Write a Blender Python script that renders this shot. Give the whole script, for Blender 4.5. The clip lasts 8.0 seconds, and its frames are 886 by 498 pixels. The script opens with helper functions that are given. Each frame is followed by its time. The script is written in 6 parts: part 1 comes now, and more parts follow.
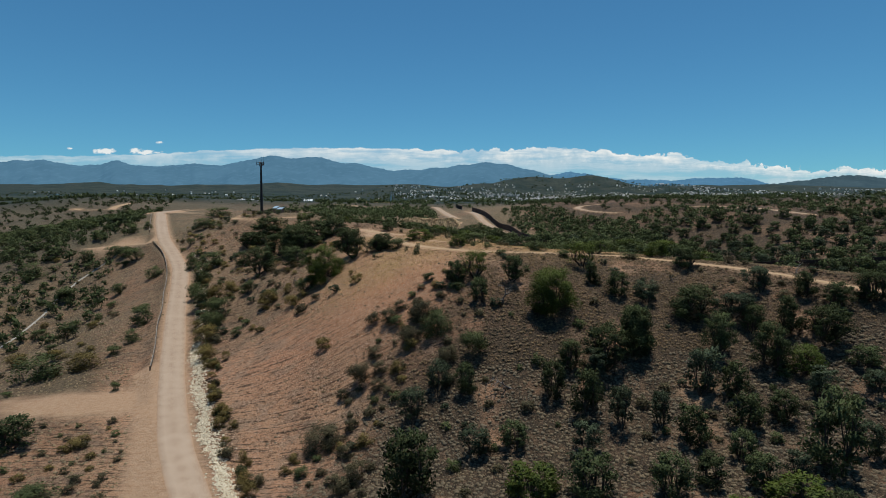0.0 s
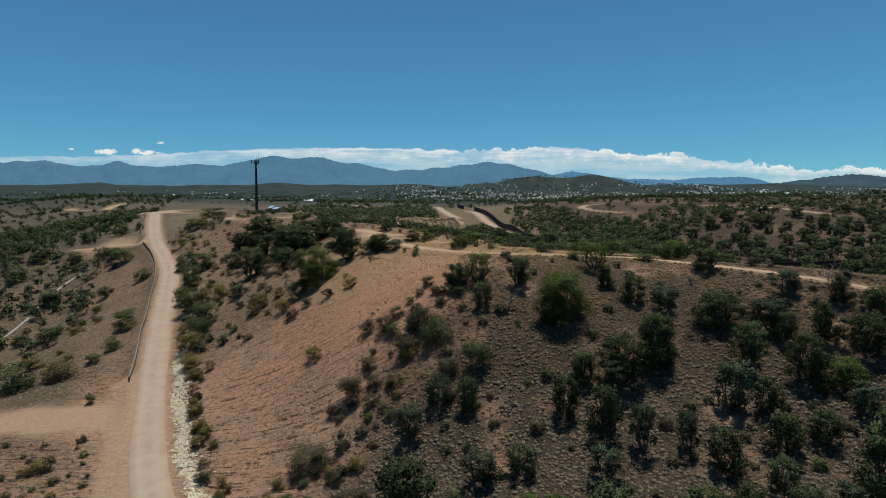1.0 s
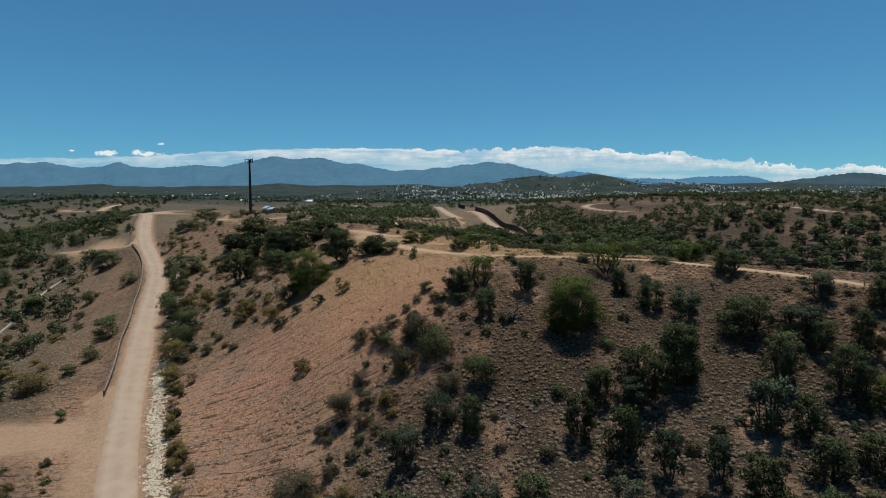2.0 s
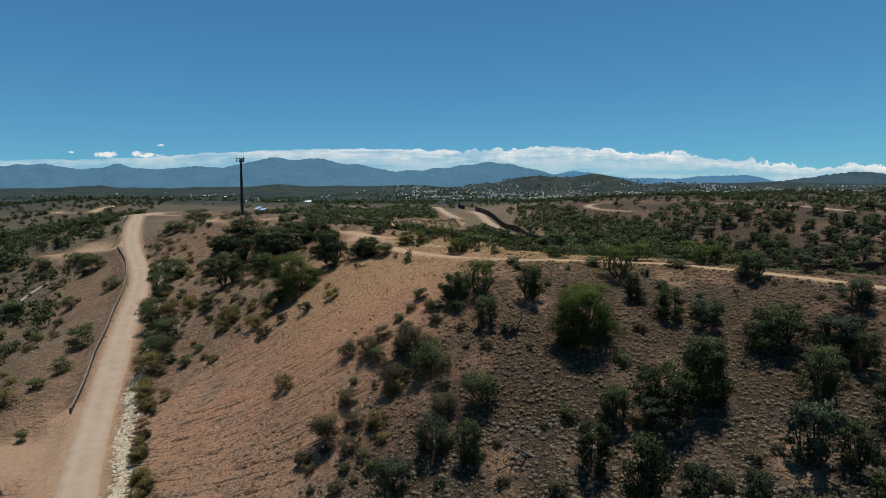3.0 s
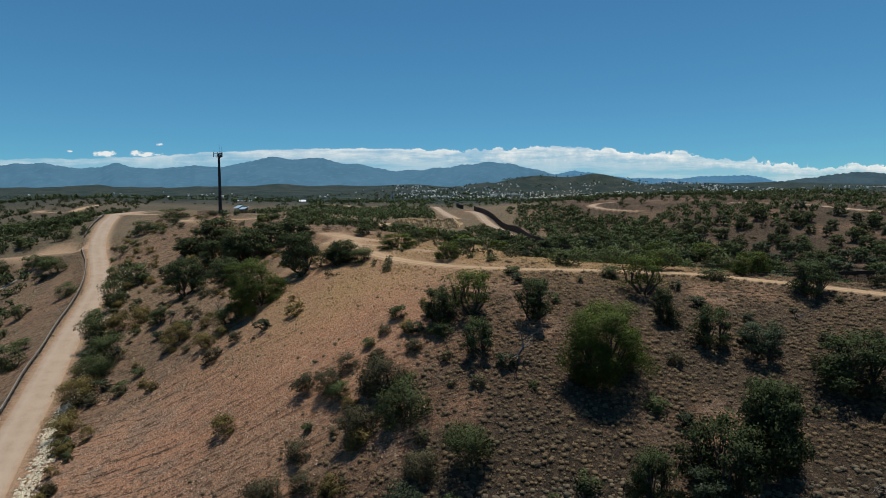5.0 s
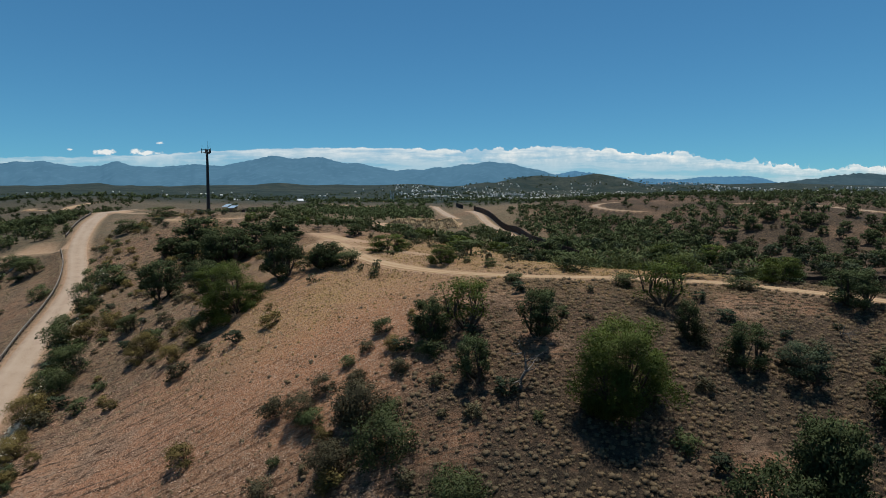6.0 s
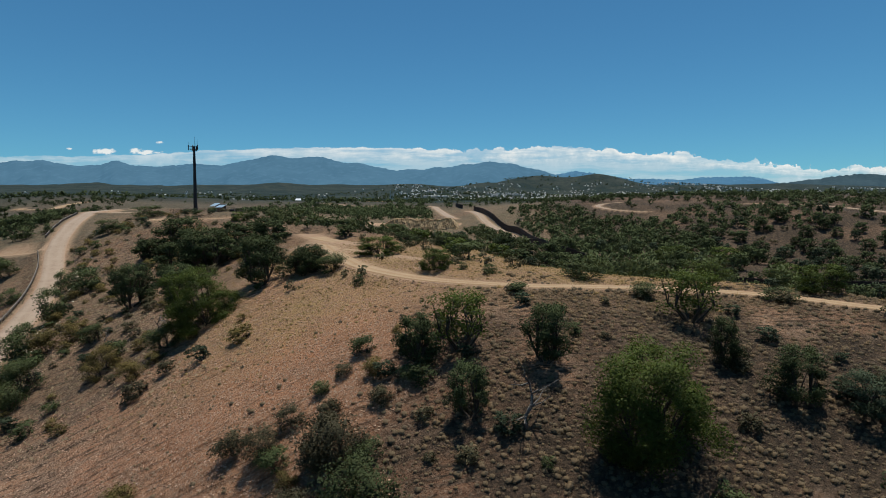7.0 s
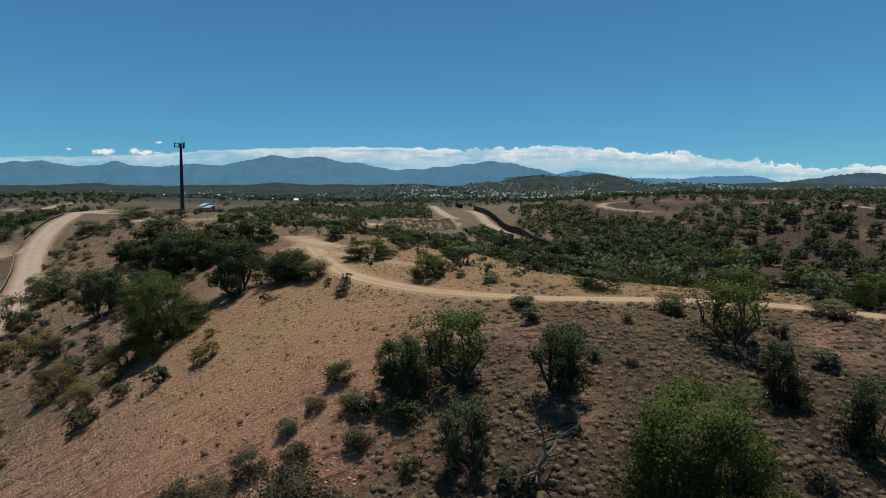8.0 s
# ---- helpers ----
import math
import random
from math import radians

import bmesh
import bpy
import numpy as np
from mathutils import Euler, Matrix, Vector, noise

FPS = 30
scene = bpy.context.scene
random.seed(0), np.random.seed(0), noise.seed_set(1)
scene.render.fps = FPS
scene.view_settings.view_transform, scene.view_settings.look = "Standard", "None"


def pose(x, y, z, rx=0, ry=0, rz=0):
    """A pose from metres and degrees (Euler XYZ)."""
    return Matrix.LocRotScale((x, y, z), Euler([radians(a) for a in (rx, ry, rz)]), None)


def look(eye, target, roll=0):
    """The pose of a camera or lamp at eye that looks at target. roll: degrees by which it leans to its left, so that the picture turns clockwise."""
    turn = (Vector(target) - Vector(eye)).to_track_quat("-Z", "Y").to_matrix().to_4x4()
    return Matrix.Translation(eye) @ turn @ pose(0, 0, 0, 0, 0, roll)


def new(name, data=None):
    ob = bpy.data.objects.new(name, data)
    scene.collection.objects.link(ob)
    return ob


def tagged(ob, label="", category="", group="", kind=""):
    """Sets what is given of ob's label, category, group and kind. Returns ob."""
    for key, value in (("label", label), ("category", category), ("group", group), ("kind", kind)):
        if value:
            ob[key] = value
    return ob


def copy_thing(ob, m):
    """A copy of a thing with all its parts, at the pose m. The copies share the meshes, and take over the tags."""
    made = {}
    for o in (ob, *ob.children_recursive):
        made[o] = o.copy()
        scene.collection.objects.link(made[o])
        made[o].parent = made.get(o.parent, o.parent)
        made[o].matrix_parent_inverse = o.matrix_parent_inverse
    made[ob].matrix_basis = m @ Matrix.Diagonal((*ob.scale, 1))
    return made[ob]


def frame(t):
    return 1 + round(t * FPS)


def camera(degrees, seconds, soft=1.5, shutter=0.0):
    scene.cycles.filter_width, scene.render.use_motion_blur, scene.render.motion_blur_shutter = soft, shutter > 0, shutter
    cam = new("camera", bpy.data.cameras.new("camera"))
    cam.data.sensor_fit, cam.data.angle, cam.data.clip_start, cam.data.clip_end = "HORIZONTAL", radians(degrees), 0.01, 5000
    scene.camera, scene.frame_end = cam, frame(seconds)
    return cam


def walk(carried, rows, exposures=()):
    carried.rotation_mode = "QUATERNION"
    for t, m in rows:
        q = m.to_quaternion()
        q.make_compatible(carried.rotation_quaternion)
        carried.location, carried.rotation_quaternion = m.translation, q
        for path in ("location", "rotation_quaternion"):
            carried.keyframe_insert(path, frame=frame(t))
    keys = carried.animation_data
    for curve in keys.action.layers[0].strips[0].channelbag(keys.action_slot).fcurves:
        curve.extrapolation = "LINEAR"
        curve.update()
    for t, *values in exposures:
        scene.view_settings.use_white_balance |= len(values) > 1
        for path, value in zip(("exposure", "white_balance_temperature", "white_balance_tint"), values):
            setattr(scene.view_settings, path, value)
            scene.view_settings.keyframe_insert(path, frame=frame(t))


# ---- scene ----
cam = camera(73.0, 8.0, soft=0.9)
PATH = [
    (0, (1.114, 0.627, 39.289), (1.104, 2.624, 39.188), -0.2),
    (0.5, (1.259, 5.021, 39.163), (1.245, 7.019, 39.063), -0.2),
    (1, (1.341, 10.209, 39.155), (1.325, 12.207, 39.054), -0.3),
    (1.5, (1.438, 14.856, 39.115), (1.42, 16.853, 39.014), -0.4),
    (3, (2.211, 29.19, 39.148), (2.19, 31.187, 39.049), -0.7),
    (3.5, (2.767, 34.012, 39.188), (2.745, 36.01, 39.089), -0.7),
    (4, (3.306, 38.826, 39.197), (3.284, 40.824, 39.097), -0.7),
    (4.5, (3.892, 43.718, 39.196), (3.87, 45.715, 39.097), -0.7),
    (6, (5.336, 58.738, 39.286), (5.313, 60.735, 39.186), -0.4),
    (6.5, (5.763, 63.753, 39.337), (5.739, 65.751, 39.237), -0.4),
    (7, (6.15, 68.968, 39.382), (6.126, 70.966, 39.282), -0.3),
    (7.5, (6.473, 74.054, 39.53), (6.447, 76.052, 39.428), -0.3),
    (8, (6.697, 78.737, 39.618), (6.672, 80.735, 39.517), -0.4),
]
walk(cam, [(t, look(eye, target, roll)) for t, eye, target, roll in PATH])

# ---- world, sun, exposure ----
SUN_AZIMUTH, SUN_HEIGHT = 30.0, 81.0  # degrees to the right of straight ahead, degrees above the horizon
sun_from = Vector((math.sin(radians(SUN_AZIMUTH)) * math.cos(radians(SUN_HEIGHT)), math.cos(radians(SUN_AZIMUTH)) * math.cos(radians(SUN_HEIGHT)), math.sin(radians(SUN_HEIGHT))))
world = bpy.data.worlds.new("desert_sky")
scene.world = world
world.use_nodes = True
sky = world.node_tree.nodes.new("ShaderNodeTexSky")
sky.sky_type, sky.sun_disc = "NISHITA", False
sky.sun_elevation, sky.sun_rotation = radians(SUN_HEIGHT), radians(SUN_AZIMUTH)
sky.altitude, sky.air_density, sky.dust_density, sky.ozone_density = 1200, 1.0, 0.25, 2.2
world.node_tree.nodes["Background"].inputs["Strength"].default_value = 0.086
clear_air = world.node_tree.nodes.new("ShaderNodeMix")
clear_air.data_type, clear_air.blend_type = "RGBA", "MULTIPLY"
clear_air.inputs["Factor"].default_value, clear_air.inputs["B"].default_value = 1.0, (0.405, 0.865, 1.0, 1)
world.node_tree.links.new(sky.outputs["Color"], clear_air.inputs["A"])
world.node_tree.links.new(clear_air.outputs["Result"], world.node_tree.nodes["Background"].inputs["Color"])
sun = new("sun", bpy.data.lights.new("sun", "SUN"))
sun.data.energy, sun.data.angle, sun.data.color = 4.15, radians(0.55), (1.0, 0.955, 0.875)
sun.matrix_world = look(sun_from * 900, (0, 0, 0))
scene.view_settings.exposure = 0.0

# ---- materials ----
def material(name, colours, scales=(0.5, 6.0), rough=0.9, bump=0.3, metal=0.0, through_leaf=0.0, vary=0.0, detail=5.0, bump_scale=None, spec=0.2):
    """Noise-mottled surface: two colours by broad stains, a third by fine grain, with matching relief."""
    m = bpy.data.materials.new(name)
    m.use_nodes = True
    nt = m.node_tree
    shade = nt.nodes["Principled BSDF"]
    shade.inputs["Roughness"].default_value, shade.inputs["Metallic"].default_value = rough, metal
    shade.inputs["Specular IOR Level"].default_value = spec
    geo = nt.nodes.new("ShaderNodeNewGeometry")
    broad, fine = nt.nodes.new("ShaderNodeTexNoise"), nt.nodes.new("ShaderNodeTexNoise")
    for n, s in ((broad, scales[0]), (fine, scales[1])):
        n.inputs["Scale"].default_value, n.inputs["Detail"].default_value = s, detail
        nt.links.new(geo.outputs["Position"], n.inputs["Vector"])
    def ramp(source, lo, hi):
        r = nt.nodes.new("ShaderNodeMapRange")
        r.inputs["From Min"].default_value, r.inputs["From Max"].default_value = lo, hi
        nt.links.new(source, r.inputs["Value"])
        return r.outputs["Result"]
    def mix(fac, a, b):
        x = nt.nodes.new("ShaderNodeMix")
        x.data_type = "RGBA"
        for socket, value in ((x.inputs["Factor"], fac), (x.inputs["A"], a), (x.inputs["B"], b)):
            if isinstance(value, bpy.types.NodeSocket):
                nt.links.new(value, socket)
            else:
                socket.default_value = value if isinstance(value, float) else (*value, 1)
        return x.outputs["Result"]
    colour = mix(ramp(broad.outputs["Fac"], 0.36, 0.64), colours[0], colours[1])
    if len(colours) > 2:
        colour = mix(ramp(fine.outputs["Fac"], 0.5, 0.68), colour, colours[2])
    if vary:
        info, hsv = nt.nodes.new("ShaderNodeObjectInfo"), nt.nodes.new("ShaderNodeHueSaturation")
        r = nt.nodes.new("ShaderNodeMapRange")
        r.inputs["To Min"].default_value, r.inputs["To Max"].default_value = 1 - vary, 1 + vary
        nt.links.new(info.outputs["Random"], r.inputs["Value"])
        nt.links.new(r.outputs["Result"], hsv.inputs["Value"])
        nt.links.new(colour, hsv.inputs["Color"])
        colour = hsv.outputs["Color"]
    nt.links.new(colour, shade.inputs["Base Color"])
    if bump:
        b = nt.nodes.new("ShaderNodeBump")
        b.inputs["Strength"].default_value, b.inputs["Distance"].default_value = bump, bump_scale or 0.3 / scales[1]
        nt.links.new(fine.outputs["Fac"], b.inputs["Height"])
        nt.links.new(b.outputs["Normal"], shade.inputs["Normal"])
    if through_leaf:
        leaf, both = nt.nodes.new("ShaderNodeBsdfTranslucent"), nt.nodes.new("ShaderNodeMixShader")
        both.inputs["Fac"].default_value = through_leaf
        nt.links.new(colour, leaf.inputs["Color"])
        nt.links.new(shade.outputs["BSDF"], both.inputs[1])
        nt.links.new(leaf.outputs["BSDF"], both.inputs[2])
        nt.links.new(both.outputs["Shader"], nt.nodes["Material Output"].inputs["Surface"])
    return m


def ground_material():
    """Desert soil: pink-tan dirt, gap-shaded grey-brown dry grass where the cover is thick, dark haze-tinted scrub far
    off.
    """
    m = bpy.data.materials.new("desert_soil")
    m.use_nodes = True
    nt = m.node_tree
    shade = nt.nodes["Principled BSDF"]
    shade.inputs["Roughness"].default_value, shade.inputs["Specular IOR Level"].default_value = 0.95, 0.1
    geo = nt.nodes.new("ShaderNodeNewGeometry")
    def noise_at(scale, detail, rough=0.55):
        n = nt.nodes.new("ShaderNodeTexNoise")
        n.inputs["Scale"].default_value, n.inputs["Detail"].default_value, n.inputs["Roughness"].default_value = scale, detail, rough
        nt.links.new(geo.outputs["Position"], n.inputs["Vector"])
        return n.outputs["Fac"]
    def ramp(source, lo, hi, a=0.0, b=1.0):
        r = nt.nodes.new("ShaderNodeMapRange")
        for key, value in (("From Min", lo), ("From Max", hi), ("To Min", a), ("To Max", b)):
            r.inputs[key].default_value = value
        nt.links.new(source, r.inputs["Value"])
        return r.outputs["Result"]
    def sums(op, a, b):
        n = nt.nodes.new("ShaderNodeMath")
        n.operation, n.use_clamp = op, True
        for socket, value in zip(n.inputs, (a, b)):
            if isinstance(value, float):
                socket.default_value = value
            else:
                nt.links.new(value, socket)
        return n.outputs["Value"]
    def mix(fac, a, b):
        x = nt.nodes.new("ShaderNodeMix")
        x.data_type = "RGBA"
        nt.links.new(fac, x.inputs["Factor"])
        for socket, value in ((x.inputs["A"], a), (x.inputs["B"], b)):
            if isinstance(value, tuple):
                socket.default_value = (*value, 1)
            else:
                nt.links.new(value, socket)
        return x.outputs["Result"]
    def cover(name):
        n = nt.nodes.new("ShaderNodeAttribute")
        n.attribute_name = name
        return n.outputs["Fac"]
    def washed():
        turn, mp, n = nt.nodes.new("ShaderNodeMapping"), nt.nodes.new("ShaderNodeMapping"), nt.nodes.new("ShaderNodeTexNoise")
        turn.inputs["Rotation"].default_value, mp.inputs["Scale"].default_value = (0, 0, radians(-STREAK)), (0.15, 1.9, 0.0)
        n.inputs["Scale"].default_value, n.inputs["Detail"].default_value, n.inputs["Roughness"].default_value = 1.0, 5, 0.6
        nt.links.new(geo.outputs["Position"], turn.inputs["Vector"])
        nt.links.new(turn.outputs["Vector"], mp.inputs["Vector"])
        nt.links.new(mp.outputs["Vector"], n.inputs["Vector"])
        return n.outputs["Fac"]
    streak = washed()
    broad, middle, fine, grit = noise_at(0.035, 4), noise_at(0.22, 5), noise_at(1.1, 6, 0.65), noise_at(3.4, 6, 0.8)
    soil = mix(ramp(broad, 0.35, 0.65), SOIL_PINK, SOIL_TAN)
    soil = mix(ramp(middle, 0.5, 0.6, 0.0, 0.65), soil, SOIL_GREY)
    soil = mix(ramp(grit, 0.53, 0.60, 0.0, 0.8), soil, SOIL_STONE)
    # dark flecks: mottled soil, plus painted shade among the small stones
    soil = mix(ramp(noise_at(2.6, 4, 0.7), 0.53, 0.62, 0.0, 0.7), soil, SOIL_DARK_AND_SHADE)
    soil = mix(ramp(fine, 0.53, 0.62, 0.0, 0.65), soil, SOIL_DARK_AND_SHADE)
    soil = mix(ramp(streak, 0.51, 0.60, 0.0, 0.7), soil, SOIL_GREY)
    # shadowed edges of the washed grooves are put into the colour
    soil = mix(sums("MULTIPLY", ramp(streak, 0.535, 0.59, 0.0, 0.95), ramp(fine, 0.40, 0.52)), soil, SOIL_DARK_AND_SHADE)
    soil = mix(sums("MULTIPLY", cover("red"), ramp(middle, 0.35, 0.6, 0.45, 0.9)), soil, mix(ramp(grit, 0.5, 0.6), SOIL_RED, SOIL_STONE))
    grass = mix(ramp(middle, 0.35, 0.65), SHADED_GRASS_GREY, SHADED_GRASS_BROWN)
    # near-black flecks paint the shade in the gaps between tufts
    grass = mix(ramp(fine, 0.50, 0.60, 0.0, 0.7), grass, GRASS_GAP_SHADE)
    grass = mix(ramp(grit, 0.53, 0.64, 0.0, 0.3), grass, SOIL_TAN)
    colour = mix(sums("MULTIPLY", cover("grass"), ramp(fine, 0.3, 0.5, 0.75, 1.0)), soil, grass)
    gold = mix(ramp(fine, 0.4, 0.65), GRASS_GOLD, SOIL_TAN)
    colour = mix(sums("MULTIPLY", cover("gold"), ramp(middle, 0.3, 0.6, 0.5, 1.0)), colour, gold)
    dry = mix(ramp(fine, 0.42, 0.62), PASTURE, PASTURE_DARK)
    colour = mix(sums("MULTIPLY", cover("pasture"), ramp(middle, 0.3, 0.6, 0.6, 1.0)), colour, dry)
    scrub = mix(ramp(noise_at(0.012, 5, 0.6), 0.44, 0.58), HAZED_SCRUB_DARK, HAZED_SCRUB_DRY)
    scrub = mix(ramp(noise_at(0.07, 4, 0.65), 0.5, 0.6, 0.0, 0.8), scrub, HAZED_SCRUB_DARK)
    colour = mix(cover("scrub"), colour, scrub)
    track = mix(ramp(fine, 0.35, 0.7), ROAD_TAN, SOIL_TAN)
    colour = mix(cover("track"), colour, track)
    nt.links.new(colour, shade.inputs["Base Color"])
    height = sums("ADD", sums("MULTIPLY", fine, 0.42), sums("ADD", sums("MULTIPLY", grit, 0.36), sums("MULTIPLY", streak, 0.23)))
    b = nt.nodes.new("ShaderNodeBump")
    b.inputs["Strength"].default_value, b.inputs["Distance"].default_value = 1.0, 0.95
    nt.links.new(height, b.inputs["Height"])
    nt.links.new(b.outputs["Normal"], shade.inputs["Normal"])
    return m


STREAK = 1.0
SOIL_PINK, SOIL_TAN, SOIL_GREY = (0.408, 0.207, 0.118), (0.374, 0.233, 0.139), (0.228, 0.165, 0.117)
SOIL_RED = (0.47, 0.205, 0.098)
SOIL_STONE, SOIL_DARK_AND_SHADE = (0.47, 0.345, 0.245), (0.058, 0.036, 0.022)
# grey and brown grass ground is darkened too, with tuft shade in the colour
SHADED_GRASS_GREY, SHADED_GRASS_BROWN, GRASS_GAP_SHADE, GRASS_GOLD = (0.05, 0.041, 0.030), (0.066, 0.049, 0.033), (0.024, 0.020, 0.016), (0.32, 0.215, 0.082)
PASTURE, PASTURE_DARK = (0.168, 0.136, 0.084), (0.092, 0.078, 0.052)
# the scrub greens carry a bluish tint that stands in for distance haze
HAZED_SCRUB_DARK, HAZED_SCRUB_DRY, ROAD_TAN = (0.018, 0.031, 0.028), (0.042, 0.050, 0.041), (0.44, 0.305, 0.20)
SOIL = ground_material()
GRAVEL = material("pale_gravel", ((0.3384, 0.252, 0.18), (0.2736, 0.1944, 0.1332), (0.3888, 0.3168, 0.2448)), (0.35, 7.0), 0.9, 0.4)


def worn(m, edge, path):
    """Pales a road where wheels run and reddens its loose edges, by the mesh's wear value."""
    nt = m.node_tree
    shade = nt.nodes["Principled BSDF"]
    colour = shade.inputs["Base Color"].links[0].from_socket
    wear, rim = nt.nodes.new("ShaderNodeAttribute"), nt.nodes.new("ShaderNodeMapRange")
    wear.attribute_name = "wear"
    rim.inputs["From Min"].default_value, rim.inputs["From Max"].default_value = 0.0, 0.45
    rim.inputs["To Min"].default_value, rim.inputs["To Max"].default_value = 0.75, 0.0
    wheel = nt.nodes.new("ShaderNodeMapRange")
    wheel.inputs["From Min"].default_value, wheel.inputs["To Max"].default_value = 0.5, 0.55
    for r, c in ((rim, edge), (wheel, path)):
        nt.links.new(wear.outputs["Fac"], r.inputs["Value"])
        x = nt.nodes.new("ShaderNodeMix")
        x.data_type = "RGBA"
        x.inputs["B"].default_value = (*c, 1)
        nt.links.new(r.outputs["Result"], x.inputs["Factor"])
        nt.links.new(colour, x.inputs["A"])
        colour = x.outputs["Result"]
    nt.links.new(colour, shade.inputs["Base Color"])


worn(GRAVEL, (0.324, 0.2016, 0.1188), (0.3744, 0.2916, 0.216))
DIRT = material("packed_dirt", ((0.36, 0.2448, 0.1368), (0.3024, 0.1944, 0.108), (0.4032, 0.2952, 0.1872)), (0.3, 5.0), 0.95, 0.4)
worn(DIRT, (0.3168, 0.1944, 0.1008), (0.4176, 0.3096, 0.1944))
RIPRAP = material("pale_riprap", ((0.576, 0.5112, 0.3744), (0.4464, 0.3672, 0.252), (0.6192, 0.576, 0.4608)), (1.2, 9.0), 0.9, 0.4, vary=0.0)
CONCRETE = material("weathered_concrete", ((0.3312, 0.3096, 0.2736), (0.2448, 0.2304, 0.2016), (0.3744, 0.3528, 0.3096)), (0.4, 6.0), 0.9, 0.2)
PEBBLE = material("hillside_stone", ((0.46, 0.29, 0.19), (0.27, 0.16, 0.10), (0.54, 0.40, 0.29)), (0.9, 12.0), 0.9, 0.3)
BARK = material("dark_bark", ((0.045, 0.034, 0.025), (0.07, 0.053, 0.04), (0.11, 0.09, 0.07)), (2.0, 14.0), 0.95, 0.5)
DEADWOOD = material("bleached_deadwood", ((0.1224, 0.108, 0.0936), (0.0648, 0.0518, 0.0432), (0.3312, 0.3096, 0.2808)), (2.0, 14.0), 0.9, 0.4)
LEAF_OAK = material("oak_leaves", ((0.045, 0.061, 0.026), (0.061, 0.081, 0.036), (0.091, 0.108, 0.052)), (0.5, 3.0), 0.75, 0, through_leaf=0.25, vary=0.3, spec=0.05)
LEAF_GREEN = material("mesquite_leaves", ((0.0562, 0.0828, 0.0137), (0.0792, 0.1094, 0.0187), (0.108, 0.1332, 0.0288)), (0.5, 3.0), 0.65, 0, through_leaf=0.4, vary=0.22)
LEAF_GREY = material("greygreen_leaves", ((0.0446, 0.0634, 0.0374), (0.0612, 0.0806, 0.049), (0.0864, 0.1044, 0.0648)), (0.5, 3.0), 0.75, 0, through_leaf=0.3, vary=0.25, spec=0.05)
LEAF_SHRUB = material("shrub_leaves", ((0.054, 0.0756, 0.0259), (0.0792, 0.0994, 0.036), (0.1116, 0.126, 0.054)), (0.6, 3.0), 0.75, 0, through_leaf=0.3, vary=0.25)
LEAF_OLIVE = material("olive_leaves", ((0.1224, 0.1008, 0.0324), (0.1584, 0.1224, 0.0396), (0.2016, 0.1512, 0.054)), (0.6, 3.0), 0.8, 0, through_leaf=0.3, vary=0.25)
LEAF_BROWN = material("drab_leaves", ((0.072, 0.0684, 0.036), (0.0972, 0.0864, 0.0468), (0.1296, 0.108, 0.0612)), (0.6, 3.0), 0.8, 0, through_leaf=0.3, vary=0.25)
TUFT = material("dry_grass", ((0.20, 0.167, 0.118), (0.245, 0.19, 0.122), (0.115, 0.099, 0.073)), (0.25, 1.9), 0.9, 0, through_leaf=0.4)
TUFT_BROWN = material("brown_bunch_grass", ((0.182, 0.140, 0.088), (0.24, 0.168, 0.095), (0.095, 0.078, 0.056)), (0.25, 1.9), 0.9, 0, through_leaf=0.4)
TUFT_PALE = material("pale_dry_grass", ((0.2736, 0.2196, 0.1404), (0.3168, 0.2412, 0.1476), (0.1872, 0.1548, 0.1008)), (0.25, 0.9), 0.9, 0, through_leaf=0.4)
STRAW = material("golden_grass", ((0.30, 0.207, 0.085), (0.23, 0.152, 0.066), (0.35, 0.255, 0.12)), (0.12, 1.5), 0.9, 0, through_leaf=0.3)
STEEL_DARK = material("rusted_steel", ((0.035, 0.026, 0.022), (0.055, 0.035, 0.026), (0.03, 0.026, 0.024)), (0.3, 4.0), 0.8, 0.2, 0.2)
POLE_BROWN = material("dark_painted_steel", ((0.022, 0.023, 0.026), (0.032, 0.032, 0.034)), (0.4, 5.0), 0.6, 0.1)
# weathered brown steel, darkened further for the shade under the beam
GALVANISED = material("weathered_shaded_rail_steel", ((0.11, 0.095, 0.08), (0.07, 0.058, 0.048), (0.16, 0.14, 0.12)), (0.8, 6.0), 0.65, 0.1, 0.1)
# pale colour standing in for light on the rail's top edge
RAIL_TOP_LIT = material("lit_rail_top", ((0.28, 0.245, 0.20), (0.20, 0.17, 0.14), (0.36, 0.32, 0.27)), (0.8, 7.0), 0.9, 0.3)
POST_WOOD = material("weathered_post", ((0.10, 0.075, 0.055), (0.15, 0.115, 0.085), (0.19, 0.15, 0.12)), (1.5, 9.0), 0.9, 0.3)
ROOF_BLUE = material("blue_metal_roof", ((0.30, 0.42, 0.52), (0.24, 0.35, 0.45), (0.42, 0.52, 0.60)), (0.6, 4.0), 0.45, 0.1, 0.3)
SHED_WALL = material("brown_shed_wall", ((0.085, 0.07, 0.06), (0.12, 0.095, 0.08), (0.15, 0.12, 0.10)), (0.8, 6.0), 0.8, 0.2)
CABINET = material("grey_equipment_paint", ((0.30, 0.28, 0.25), (0.24, 0.22, 0.20)), (1.0, 6.0), 0.6, 0.1)
HOUSE_PALE = material("pale_house_walls", ((0.66, 0.65, 0.61), (0.30, 0.27, 0.24), (0.78, 0.77, 0.74)), (0.05, 0.11), 0.8, 0)
ROOF_WHITE = material("white_metal_roof", ((0.78, 0.79, 0.80), (0.65, 0.66, 0.68)), (0.05, 0.6), 0.5, 0)
